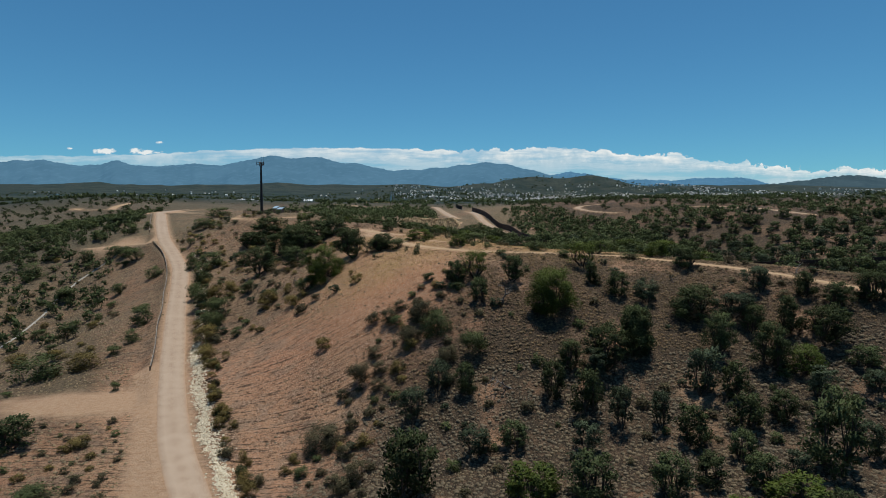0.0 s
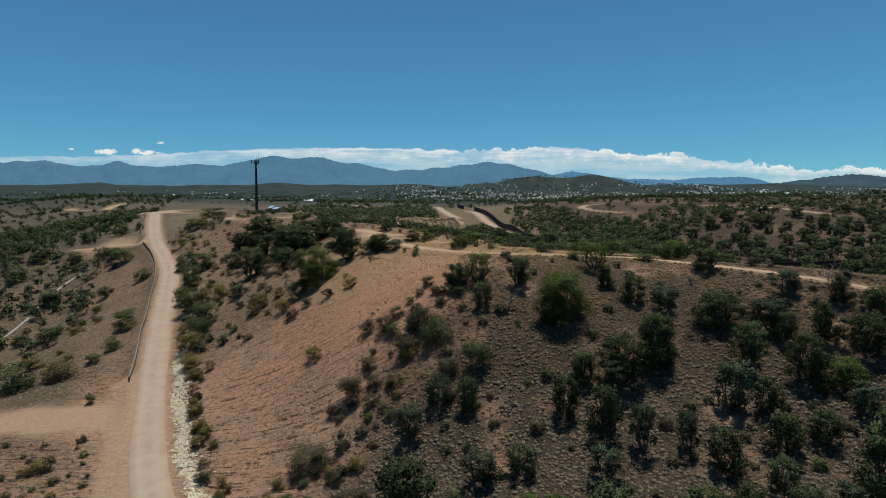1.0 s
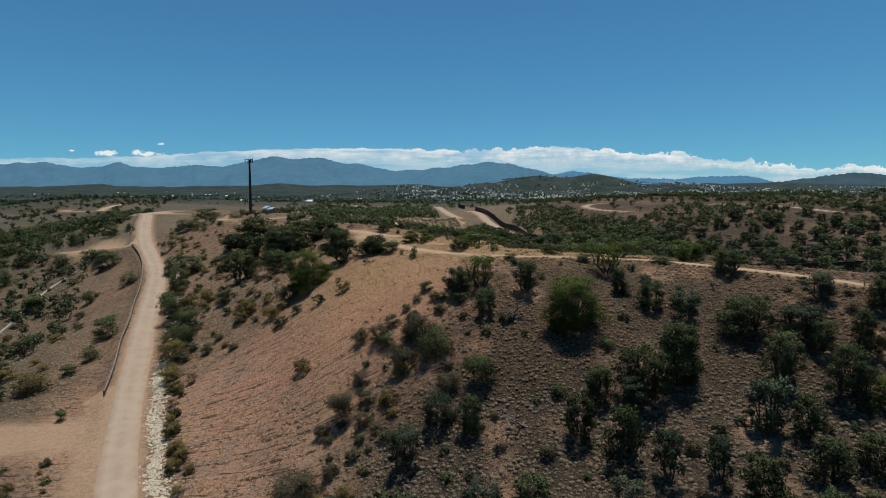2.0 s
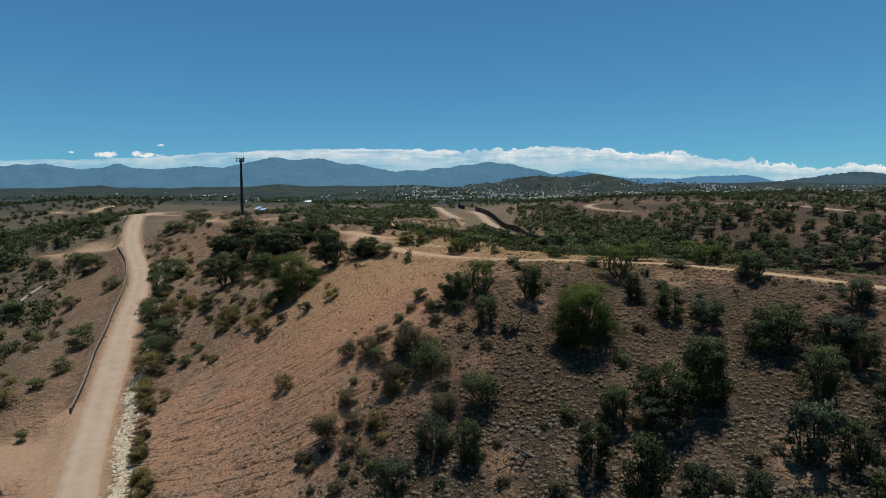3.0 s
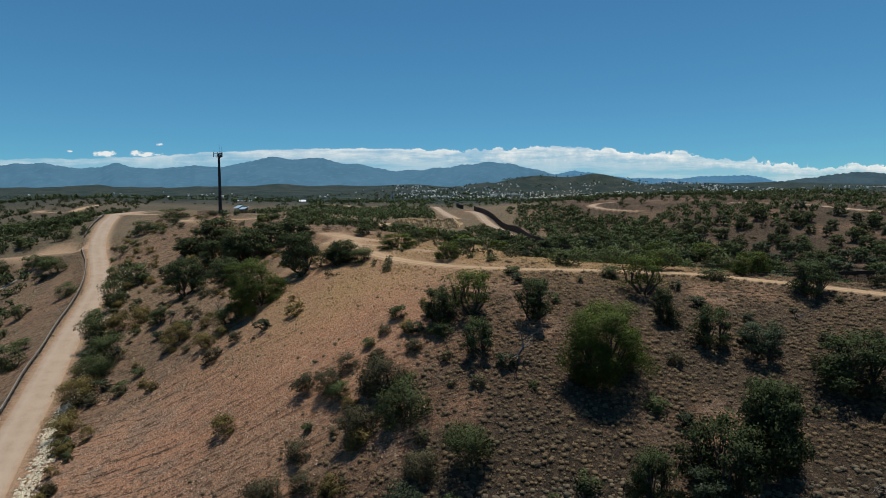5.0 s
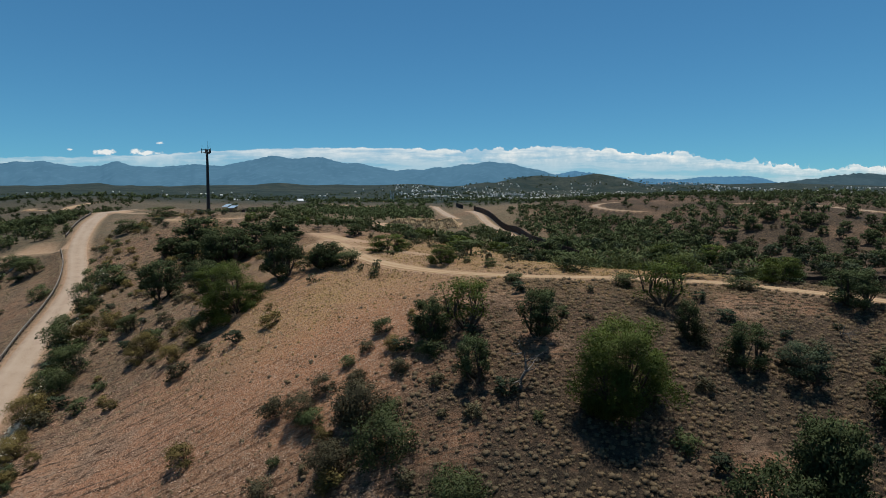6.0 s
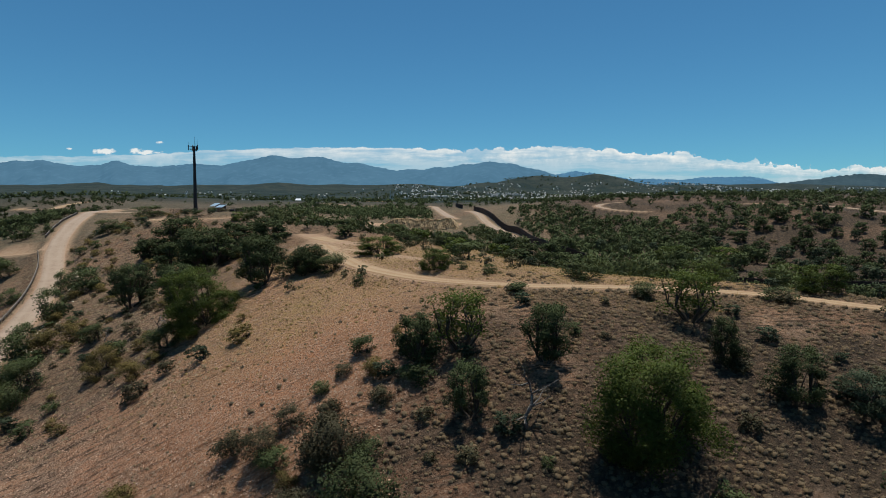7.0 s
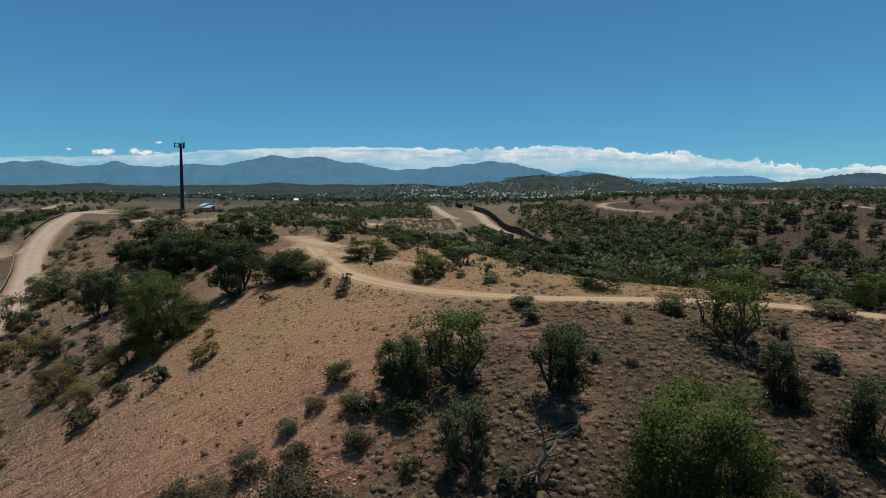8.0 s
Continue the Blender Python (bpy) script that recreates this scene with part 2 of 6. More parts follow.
CUT_ROCK = material("cut_bank_rock", ((0.4464, 0.324, 0.18), (0.3024, 0.2088, 0.1152), (0.1152, 0.0792, 0.0468)), (0.35, 0.9), 0.95, 0.6, bump_scale=0.6)

# ---- ground ----
PLANE = (-0.81, 7.852, 3.175)
SLOPES = (
    (-31, 85, 22, 0.7), (101, 85, 22, 5.4), (48, 111, 22, 1.0), (9, 111, 22, 3.9), (88, 124, 22, 14.2), (-4, 124, 22, 7.9),
    (62, 138, 22, 8.7), (21, 150, 32, 14.1), (-18, 164, 22, 4.3), (101, 164, 22, 6.3), (-31, 177, 22, 5.7), (-97, 177, 22, 0.9),
    (48, 177, 22, 1.0), (9, 204, 22, 6.3), (-163, 204, 22, 5.6), (-31, 230, 22, 3.4), (-37, 246, 48, 15.7), (-84, 270, 22, 5.5),
    (-152, 274, 48, 7.5),
)
HOLLOWS = (
    (-110, 72, 22, -1.8), (-70, 72, 22, -1.8), (88, 72, 22, -4.0), (22, 85, 22, -2.8), (62, 85, 22, -0.7), (-150, 85, 22, -1.4),
    (-18, 98, 22, -10.0), (-57, 138, 22, -3.2), (-123, 138, 22, -4.3), (88, 151, 22, -9.5), (-163, 151, 22, -0.8), (-163, 177, 22, -4.5),
    (-136, 190, 22, -10.5), (88, 190, 22, -0.7), (62, 217, 22, -1.9), (-150, 230, 22, -7.8), (78, 246, 48, -3.3), (48, 256, 22, -1.5),
    (-18, 270, 22, -3.3), (76, 147, 12, -3.2), (92, 136, 13, -3.8),
)
RIDGES = (
    (-8, -100, 72, 12.9), (208, -100, 72, 4.3), (-138, -100, 72, 4.7), (122, -100, 72, 3.2), (-354, -14, 72, -9.6), (-66, 15, 48, -4.1),
    (107, 15, 48, -4.9), (222, 15, 48, -2.6), (-210, 15, 48, -2.6), (136, 102, 48, 2.6), (-224, 116, 72, -14.6), (424, 116, 72, -3.5),
    (222, 130, 48, -1.7), (165, 159, 48, 3.9), (-440, 164, 110, -21.2), (-267, 188, 48, -6.9), (222, 246, 48, 3.5), (165, 274, 48, -4.3),
    (338, 289, 72, -5.0),
)
FAR_HILLS = (
    (21, 303, 48, 3.7), (-296, 303, 48, -1.3), (-238, 332, 48, 5.2), (222, 332, 48, 2.9), (-66, 332, 48, 4.8), (107, 361, 48, -7.5),
    (165, 361, 48, 7.2), (-138, 375, 72, 18.6), (-8, 390, 48, -5.1), (-296, 390, 48, -3.6), (338, 418, 72, 7.5), (-94, 418, 48, -3.4),
    (-152, 447, 48, -4.3), (165, 462, 72, 9.6), (78, 476, 48, 12.0), (-94, 476, 48, 5.3), (21, 476, 48, -4.0), (-224, 505, 72, 9.5),
    (78, 548, 72, 2.2), (-374, 560, 110, 23.8), (294, 591, 72, 2.8), (165, 591, 72, 3.2), (-267, 634, 72, -6.8), (-181, 678, 72, 3.5),
    (-440, 721, 72, 4.4), (-308, 758, 110, 18.4), (338, 764, 72, -5.9),
    (-361, 522, 40, -9.5), (155, 342, 26, 3.0), (141, 312, 18, -3.0), (39, 411, 9, -3.4), (42, 386, 12, 3.8), (36, 452, 11, 2.5), (-158, 394, 22, 3.2), (-62, 690, 40, 3.0), (106, 482, 40, -7.5),
)
TOWN_HILLS = (
    (-232, 2300, 90, 8.7), (-166, 2300, 90, 20.8), (-38, 2350, 110, -2.5), (96, 2400, 110, 29.8), (242, 2500, 110, 26.9), (385, 2600, 100, 50.6),
    (494, 2600, 100, 10.5), (593, 2600, 80, 24.9), (663, 2550, 85, 33.5), (750, 2500, 100, 21.6), (942, 2500, 130, 27.2),
    (393, 2590, 40, 6.0), (612, 2590, 40, 6.0), (112, 2390, 40, 6.0), (-95, 2300, 45, 5.0), (505, 2590, 50, 5.0), (742, 2540, 45, 6.0), (252, 2490, 45, 6.0),
)


def bumps(x, y, hills):
    """Sum of rounded hills and hollows: centre x, y, radius, height."""
    z = np.zeros_like(x, dtype=float)
    for cx, cy, r, h in hills:
        z = z + h * np.exp(-((x - cx) ** 2 + (y - cy) ** 2) / (2.0 * r * r))
    return z


def smooth(a, b, v):
    k = np.clip((v - a) / (b - a), 0.0, 1.0)
    return k * k * (3.0 - 2.0 * k)


def waves(x, y, size, seed=0.0):
    """Soft irregular relief between -1 and 1."""
    u, v = x / size + seed * 1.7, y / size - seed * 2.3
    return (np.sin(1.3 * u + 0.9 * np.sin(0.8 * v + seed)) * np.cos(1.1 * v + 0.8 * np.sin(0.9 * u)) * 0.6
            + 0.4 * np.sin(2.3 * u - 1.7 * v + seed) * np.cos(1.9 * v + 2.7 * u))


def plain(x, y):
    """The wide valley that climbs to the foot of the mountains, with the hills of the town."""
    r = np.maximum(np.abs(x) * 1.1, np.abs(y))
    z = 39.0 + 0.0265 * np.clip(r, 300.0, 1500.0) + 0.072 * np.clip(r - 1500.0, 0.0, 3500.0)
    z = z + 3.5 * waves(x, y, 130.0, 2.0) * smooth(500, 800, r) * (1.0 - smooth(1500, 2500, r)) + 9.0 * waves(x, y, 260.0, 5.0) * smooth(900, 1500, r) + 20.0 * waves(x, y, 330.0, 8.0) * smooth(1900, 3000, r)
    return z - 0.007 * x * smooth(500, 900, r) + 0.95 * bumps(x, y, TOWN_HILLS)


def relief(x, y):
    x, y = np.asarray(x, float), np.asarray(y, float)
    near = PLANE[0] + PLANE[1] * y / 100 + PLANE[2] * x / 100 + bumps(x, y, SLOPES) + bumps(x, y, RIDGES) + bumps(x, y, HOLLOWS) + bumps(x, y, FAR_HILLS)
    k = np.maximum(smooth(620, 860, y), np.maximum(smooth(330, 520, np.abs(x) - 0.12 * y), smooth(60, 260, -y)))
    return near * (1 - k) + plain(x, y) * k


def strip_points(corners, step=2.0):
    """A smooth line through the corners, evenly stepped."""
    c = np.array(corners, float)
    c = np.vstack((2 * c[0] - c[1], c, 2 * c[-1] - c[-2]))
    out = []
    for a, b, d, e in zip(c[:-3], c[1:-2], c[2:-1], c[3:]):
        n = max(2, int(np.linalg.norm(d - b) / step))
        for k in np.arange(n) / n:
            out.append(0.5 * (2 * b + (d - a) * k + (2 * a - 5 * b + 4 * d - e) * k * k + (3 * b - a - 3 * d + e) * k ** 3))
    out.append(c[-2])
    return np.array(out)


def levelled(line, span=11):
    z = relief(line[:, 0], line[:, 1])
    pad = np.r_[np.full(span, z[0]), z, np.full(span, z[-1])]
    return np.convolve(pad, np.ones(2 * span + 1) / (2 * span + 1), "valid")


BORDER_ROAD = strip_points(((34, -60), (14, -22), (-2, 14), (-13, 40), (-21.5, 58), (-29.5, 74), (-36.9, 86.5), (-44.5, 99.5), (-52.2, 115), (-61.3, 135), (-69.1, 153.5), (-76.5, 171), (-86.5, 196), (-97, 220), (-108.5, 240), (-122, 262), (-137.5, 292), (-159.5, 338), (-171, 364), (-168, 384), (-155, 392)))
RIDGE_TRACK = strip_points(((98, 100), (80, 111), (68, 120), (61.3, 125), (55.5, 129.6), (50, 133.5), (41.2, 138.7), (31.9, 140.2), (21.3, 139.4), (14.5, 139.6), (4.5, 144), (-2.9, 152.5), (-8.1, 162), (-14.3, 178.7), (-20, 197), (-25.5, 212), (-29.5, 221.7)))
SPUR_TRACK = strip_points(((-20, 198), (-13, 187), (-5, 176), (1, 166)))
BEND_PAD = strip_points(((-186, 367), (-176, 366), (-164, 361), (-150, 350), (-140, 338)))
SIDE_TRACK = strip_points(((-122, 262), (-130, 264), (-141, 264.5), (-154, 266)))
TOWER_TRACK = strip_points(((-64, 268), (-70, 259), (-76, 254), (-86, 262), (-96, 276), (-104, 290)))
EAST_TRACK = strip_points(((168, 402), (176, 391), (182.7, 381.7), (186, 375.5), (194, 364.7), (201, 352.2), (209, 336)))
KNOLL_TRACK = strip_points(((124, 472), (115, 465), (106.3, 462), (99.5, 449), (101.5, 434.5), (109, 424.5), (118, 414)))
HILL_ROAD = strip_points(((-14, 668), (-9, 640), (-4, 590), (2, 530), (7, 490), (9.5, 466)), 5.0)
WALL_ROAD = strip_points(((20, 540), (24, 513), (27.5, 452), (31.5, 424), (36.5, 397), (39.2, 355), (38.5, 330)), 3.0)
MID_TRACK = strip_points(((-122, 672), (-112, 664), (-101, 656), (-93, 640), (-86, 634), (-76, 636), (-66, 644)), 4.0)
BARE_TRACK = strip_points(((-112, 820), (-118, 790), (-100, 762), (-70, 745), (-52, 716)), 5.0)
WEST_TRACK = strip_points(((-340, 545), (-318, 520), (-300, 490), (-270, 480)), 4.0)
CREST_TRACK = strip_points(((-262, 470), (-276, 505), (-285, 540), (-292, 566)), 4.0)
APRON = strip_points(((-31, 226), (-25.5, 214), (-19.5, 205.5), (-13.5, 198.5)))
VERGE = strip_points(((-39.5, 78), (-43.5, 87), (-50.5, 103), (-57, 115.5), (-62.5, 127), (-66, 134)))
TRACKS = ((RIDGE_TRACK, 1.65, 3.0), (SPUR_TRACK, 1.1, 2.0), (APRON, 2.5, 3.0), (BEND_PAD, 4.2, 5.0), (SIDE_TRACK, 3.2, 7.0), (TOWER_TRACK, 1.6, 3.0), (EAST_TRACK, 2.2, 4.0), (KNOLL_TRACK, 1.7, 4.0),
          (HILL_ROAD, 2.8, 8.0), (WALL_ROAD, 2.3, 5.0), (WEST_TRACK, 2.2, 4.0), (MID_TRACK, 4.0, 6.0), (BARE_TRACK, 2.5, 6.0),  (CREST_TRACK, 2.2, 4.0), (BORDER_ROAD, 2.6, 4.5))
PADS = ((-72, 118.5, 20, 9.5), (-23, 205, 6, 9), (-87, 289, 15, 11), (-168, 371, 20, 8))


def rills(x, y):
    """Narrow washed grooves running down the bare slope."""
    p = 0.05 * x - 1.0 * y + 1.1 * waves(x, y, 11.0, 7.0)
    on = smooth(-62, -48, x) * (1 - smooth(-6, 6, x - 0.55 * (y - 128))) * smooth(80, 95, y) * (1 - smooth(150, 170, y))
    return np.clip(np.sin(p * 1.15) - 0.35, 0, 1) * on * np.clip(0.5 + waves(x, y, 14.0, 9.0), 0, 1)


def ground(x, y):
    """Height of the ground, with tracks and pads cut level into the relief."""
    x, y = np.atleast_1d(np.asarray(x, float)), np.atleast_1d(np.asarray(y, float))
    z = relief(x, y)
    close = (np.abs(x) < 400) & (y > 40) & (y < 700)
    z = z + np.where(close, 0.12 * waves(x, y, 2.6, 1.0) + 0.28 * waves(x, y, 8.0, 3.0) - 0.34 * rills(x, y), 0)
    for cx, cy, rx, ry in PADS:
        d = np.sqrt(((x - cx) / rx) ** 2 + ((y - cy) / ry) ** 2)
        w = 1 - smooth(0.75, 1.5, d)
        z = z * (1 - 0.85 * w) + float(relief(cx, cy)) * 0.85 * w
    for line, half, bank in TRACKS:
        lz = levelled(line)
        way = np.gradient(line, axis=0)
        pace = np.linalg.norm(way, axis=1)
        way, climb = way / pace[:, None], np.gradient(lz) / pace
        lo, hi = line.min(0) - half - bank - 3, line.max(0) + half + bank + 3
        idx = np.nonzero((x > lo[0]) & (x < hi[0]) & (y > lo[1]) & (y < hi[1]))[0]
        for part_idx in np.array_split(idx, max(1, len(idx) // 20000)):
            if len(part_idx) == 0:
                continue
            d2 = (x[part_idx, None] - line[None, :, 0]) ** 2 + (y[part_idx, None] - line[None, :, 1]) ** 2
            k = d2.argmin(1)
            ahead = np.clip((x[part_idx] - line[k, 0]) * way[k, 0] + (y[part_idx] - line[k, 1]) * way[k, 1], -4, 4)
            w = 1 - smooth(half + 0.4, half + bank, np.sqrt(np.maximum(d2[np.arange(len(k)), k] - ahead ** 2, 0)))
            w = w * (1 - smooth(3.0, 6.0, np.sqrt(d2[np.arange(len(k)), k]) - half - bank))
            z[part_idx] = z[part_idx] * (1 - w) + (lz[k] + climb[k] * ahead) * w
    return z


def spot(x, y):
    return float(ground(x, y)[0])


def track_nearness(x, y, grow):
    w = np.zeros_like(x)
    for line, half, bank in TRACKS + ((VERGE, 2.4, 0.0),):
        lo, hi = line.min(0) - half - grow, line.max(0) + half + grow
        idx = np.nonzero((x > lo[0]) & (x < hi[0]) & (y > lo[1]) & (y < hi[1]))[0]
        for part_idx in np.array_split(idx, max(1, len(idx) // 20000)):
            if len(part_idx):
                d2 = ((x[part_idx, None] - line[None, :, 0]) ** 2 + (y[part_idx, None] - line[None, :, 1]) ** 2).min(1)
                w[part_idx] = np.maximum(w[part_idx], 1 - smooth(half * 0.9, half + grow, np.sqrt(d2)))
    for cx, cy, rx, ry in PADS + ((-145, 266, 13.0, 8.5),):
        d = np.sqrt(((x - cx) / rx) ** 2 + ((y - cy) / ry) ** 2) + 0.12 * waves(x, y, 3.0, 2.0)
        w = np.maximum(w, 1 - smooth(0.6, 1.25, d + 0.22 * waves(x, y, 7.0, 5.0)))
    return w


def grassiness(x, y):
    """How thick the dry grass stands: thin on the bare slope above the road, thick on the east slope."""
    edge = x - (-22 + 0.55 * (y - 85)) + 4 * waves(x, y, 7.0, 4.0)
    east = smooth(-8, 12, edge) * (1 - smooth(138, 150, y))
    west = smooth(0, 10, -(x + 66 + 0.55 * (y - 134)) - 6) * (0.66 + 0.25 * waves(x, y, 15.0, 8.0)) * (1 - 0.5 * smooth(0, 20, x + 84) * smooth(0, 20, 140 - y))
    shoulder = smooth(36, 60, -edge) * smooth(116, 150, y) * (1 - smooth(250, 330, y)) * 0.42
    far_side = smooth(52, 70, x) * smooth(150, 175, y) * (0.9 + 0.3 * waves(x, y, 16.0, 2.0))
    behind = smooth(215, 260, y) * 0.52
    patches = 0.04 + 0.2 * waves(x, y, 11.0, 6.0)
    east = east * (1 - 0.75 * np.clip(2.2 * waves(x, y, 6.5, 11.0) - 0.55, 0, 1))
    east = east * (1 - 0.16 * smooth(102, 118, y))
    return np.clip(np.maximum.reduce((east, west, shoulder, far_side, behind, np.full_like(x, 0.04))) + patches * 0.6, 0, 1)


def goldenness(x, y):
    crest = smooth(128, 146, y) * (1 - smooth(185, 240, y)) * smooth(-45, -10, x) * (1 - smooth(75, 110, x)) * np.clip(0.75 + 0.4 * waves(x, y, 9.0, 2.0), 0, 1)
    return crest


def pasture(x, y):
    """Olive-tan dry grass on the western slope, the shoulder and the hills behind."""
    west = 0.6 * smooth(0, 10, -(x + 66 + 0.55 * (y - 134)) - 6) * smooth(100, 130, y) * np.clip(0.85 + 0.4 * waves(x, y, 13.0, 4.0), 0, 1)
    hills = 0.85 * smooth(225, 275, y) * (1 - smooth(60, 100, x)) * np.clip(0.8 + 0.5 * waves(x, y, 31.0, 6.0), 0, 1)
    brow = 0.45 * smooth(140, 165, y) * smooth(20, 45, -(x + 0.55 * (y - 140))) * np.clip(0.7 + 0.6 * waves(x, y, 12.0, 9.0), 0, 1)
    return np.maximum.reduce((west, hills, brow))


def steps(lo, hi, fine, far_lo, far_hi, growth):
    a = list(np.arange(lo, hi + fine / 2, fine))
    s = fine
    while a[-1] < far_hi:
        s *= growth
        a.append(a[-1] + s)
    s = fine
    while a[0] > far_lo:
        s *= growth
        a.insert(0, a[0] - s)
    return np.array(a)


def mesh_of(name, verts, faces, mat, soft=False, normals=None):
    me = bpy.data.meshes.new(name)
    v, f = np.asarray(verts, np.float32), np.asarray(faces, np.int32)
    me.vertices.add(len(v))
    me.vertices.foreach_set("co", v.ravel())
    me.loops.add(f.size)
    me.loops.foreach_set("vertex_index", f.ravel())
    me.polygons.add(len(f))
    me.polygons.foreach_set("loop_start", np.arange(0, f.size, f.shape[1], dtype=np.int32))
    me.polygons.foreach_set("use_smooth", np.full(len(f), soft))
    me.materials.append(mat)
    me.update(calc_edges=True)
    me.validate()
    if normals is not None:
        me.polygons.foreach_set("use_smooth", np.full(len(f), True))
        me.normals_split_custom_set_from_vertices(normals)
    return me


def sheet(name, X, Y, Z, mat, soft=True):
    n, m = X.shape
    i = np.arange(n * m).reshape(n, m)
    f = np.stack((i[:-1, :-1], i[:-1, 1:], i[1:, 1:], i[1:, :-1]), -1).reshape(-1, 4)
    return mesh_of(name, np.stack((X, Y, Z), -1).reshape(-1, 3), f, mat, soft)


gx = np.r_[steps(-310, -174, 2.6, -4700, -174, 1.09), np.arange(-172, 93, 1.0), steps(94.6, 312, 2.6, 94.6, 4700, 1.09)]
gy = np.r_[steps(20, 66, 3.0, -1500, 66, 1.12), np.arange(68, 237, 1.0), steps(238.6, 480, 2.4, 238.6, 4700, 1.075)]
gx, gy = (np.sort(g)[np.r_[True, np.diff(np.sort(g)) > 0.5]] for g in (gx, gy))
GX, GY = np.meshgrid(gx, gy)
GZ = ground(GX.ravel(), GY.ravel()).reshape(GX.shape)
ground_mesh = sheet("ground", GX, GY, GZ, SOIL)
flat_x, flat_y = GX.ravel(), GY.ravel()
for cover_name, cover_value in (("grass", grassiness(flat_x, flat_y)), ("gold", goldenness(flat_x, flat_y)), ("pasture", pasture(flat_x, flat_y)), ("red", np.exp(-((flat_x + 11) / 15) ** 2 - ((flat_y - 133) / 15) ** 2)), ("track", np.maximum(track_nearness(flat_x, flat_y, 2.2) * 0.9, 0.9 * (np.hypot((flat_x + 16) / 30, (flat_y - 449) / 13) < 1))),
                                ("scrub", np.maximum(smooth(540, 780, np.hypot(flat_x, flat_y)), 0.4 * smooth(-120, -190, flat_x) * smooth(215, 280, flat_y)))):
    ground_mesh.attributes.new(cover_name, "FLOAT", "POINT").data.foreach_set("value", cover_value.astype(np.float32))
tagged(new("ground", ground_mesh), "pink-tan desert hills with dry grass and bare soil", "ground", kind="structure")


def road_strip(name, line, half, mat, label, seed, lift=0.06, middle=0.45):
    """A worn track laid on the ground, crowned a little, with ragged edges."""
    side = np.gradient(line, axis=0)
    side /= np.linalg.norm(side, axis=1)[:, None]
    side = np.stack((side[:, 1], -side[:, 0]), 1)
    across = np.array((-1.12, -1.0, -0.55, -0.45, 0.0, 0.45, 0.55, 1.0, 1.12))
    rise = np.array((-0.25, lift, lift - 0.03, lift - 0.03, lift + 0.05, lift - 0.03, lift - 0.03, lift, -0.25))
    s = np.arange(len(line))
    ragged = 1 + 0.025 * np.sin(s * 0.23 + seed) + 0.015 * np.sin(s * 0.71 + seed * 2)
    k = across[None, :] * half * ragged[:, None]
    X, Y = line[:, :1] + side[:, :1] * k, line[:, 1:] + side[:, 1:] * k
    Z = np.repeat(levelled(line)[:, None], len(across), 1) + rise[None, :] - 1.2 * np.clip(1 - np.minimum(s, len(s) - 1 - s) / 4.0, 0, 1)[:, None]
    me = sheet(name, X, Y, Z, mat)
    wear = np.clip(np.array((0, 0.2, 0.95, 0.95, middle, 0.95, 0.95, 0.2, 0))[None, :] * (0.92 + 0.08 * np.sin(s * 0.31 + seed))[:, None], 0, 1)
    me.attributes.new("wear", "FLOAT", "POINT").data.foreach_set("value", wear.ravel().astype(np.float32))
    ob = new(name, me)
    return tagged(ob, label, "road", kind="structure")


road_strip("road", BORDER_ROAD, 2.6, GRAVEL, "pale graded gravel road climbing along the hillside", 1.0, 0.10)
road_strip("road", BEND_PAD, 4.2, GRAVEL, "broad gravel apron at the upper bend", 1.5, 0.08)
road_strip("road", RIDGE_TRACK, 1.65, DIRT, "narrow two-rut dirt track along the crest", 2.0, middle=0.05)
road_strip("road", APRON, 2.5, DIRT, "wide bare apron where the crest tracks meet", 2.2, 0.04)
road_strip("road", SPUR_TRACK, 1.0, DIRT, "faint dirt spur off the crest track", 2.5, middle=0.05)
road_strip("road", TOWER_TRACK, 1.6, DIRT, "dirt track to the antenna tower", 3.0)
road_strip("road", EAST_TRACK, 2.2, GRAVEL, "pale dirt road on the far ridge", 4.0)
road_strip("road", KNOLL_TRACK, 1.7, GRAVEL, "short pale dirt road over the knoll", 5.0)
road_strip("road", HILL_ROAD, 2.8, GRAVEL, "wide pale patrol road climbing a hill", 6.0, 0.2)
road_strip("road", WALL_ROAD, 2.3, GRAVEL, "pale patrol road beside the border wall", 7.0, 0.2)
road_strip("road", MID_TRACK, 4.0, GRAVEL, "wide pale dirt road in mid distance", 10.0, 0.2)
road_strip("road", BARE_TRACK, 2.5, DIRT, "pale track over a bare far hill", 11.0, 0.2)
road_strip("road", WEST_TRACK, 2.2, DIRT, "dirt track on the western hill", 8.0, 0.2)
road_strip("road", CREST_TRACK, 2.2, DIRT, "dirt track running over the western crest", 9.0, 0.2)

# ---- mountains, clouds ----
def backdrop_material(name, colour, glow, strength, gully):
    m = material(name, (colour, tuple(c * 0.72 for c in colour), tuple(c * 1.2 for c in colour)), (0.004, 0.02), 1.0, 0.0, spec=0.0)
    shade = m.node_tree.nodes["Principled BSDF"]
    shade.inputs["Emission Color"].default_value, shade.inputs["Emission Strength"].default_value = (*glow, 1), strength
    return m


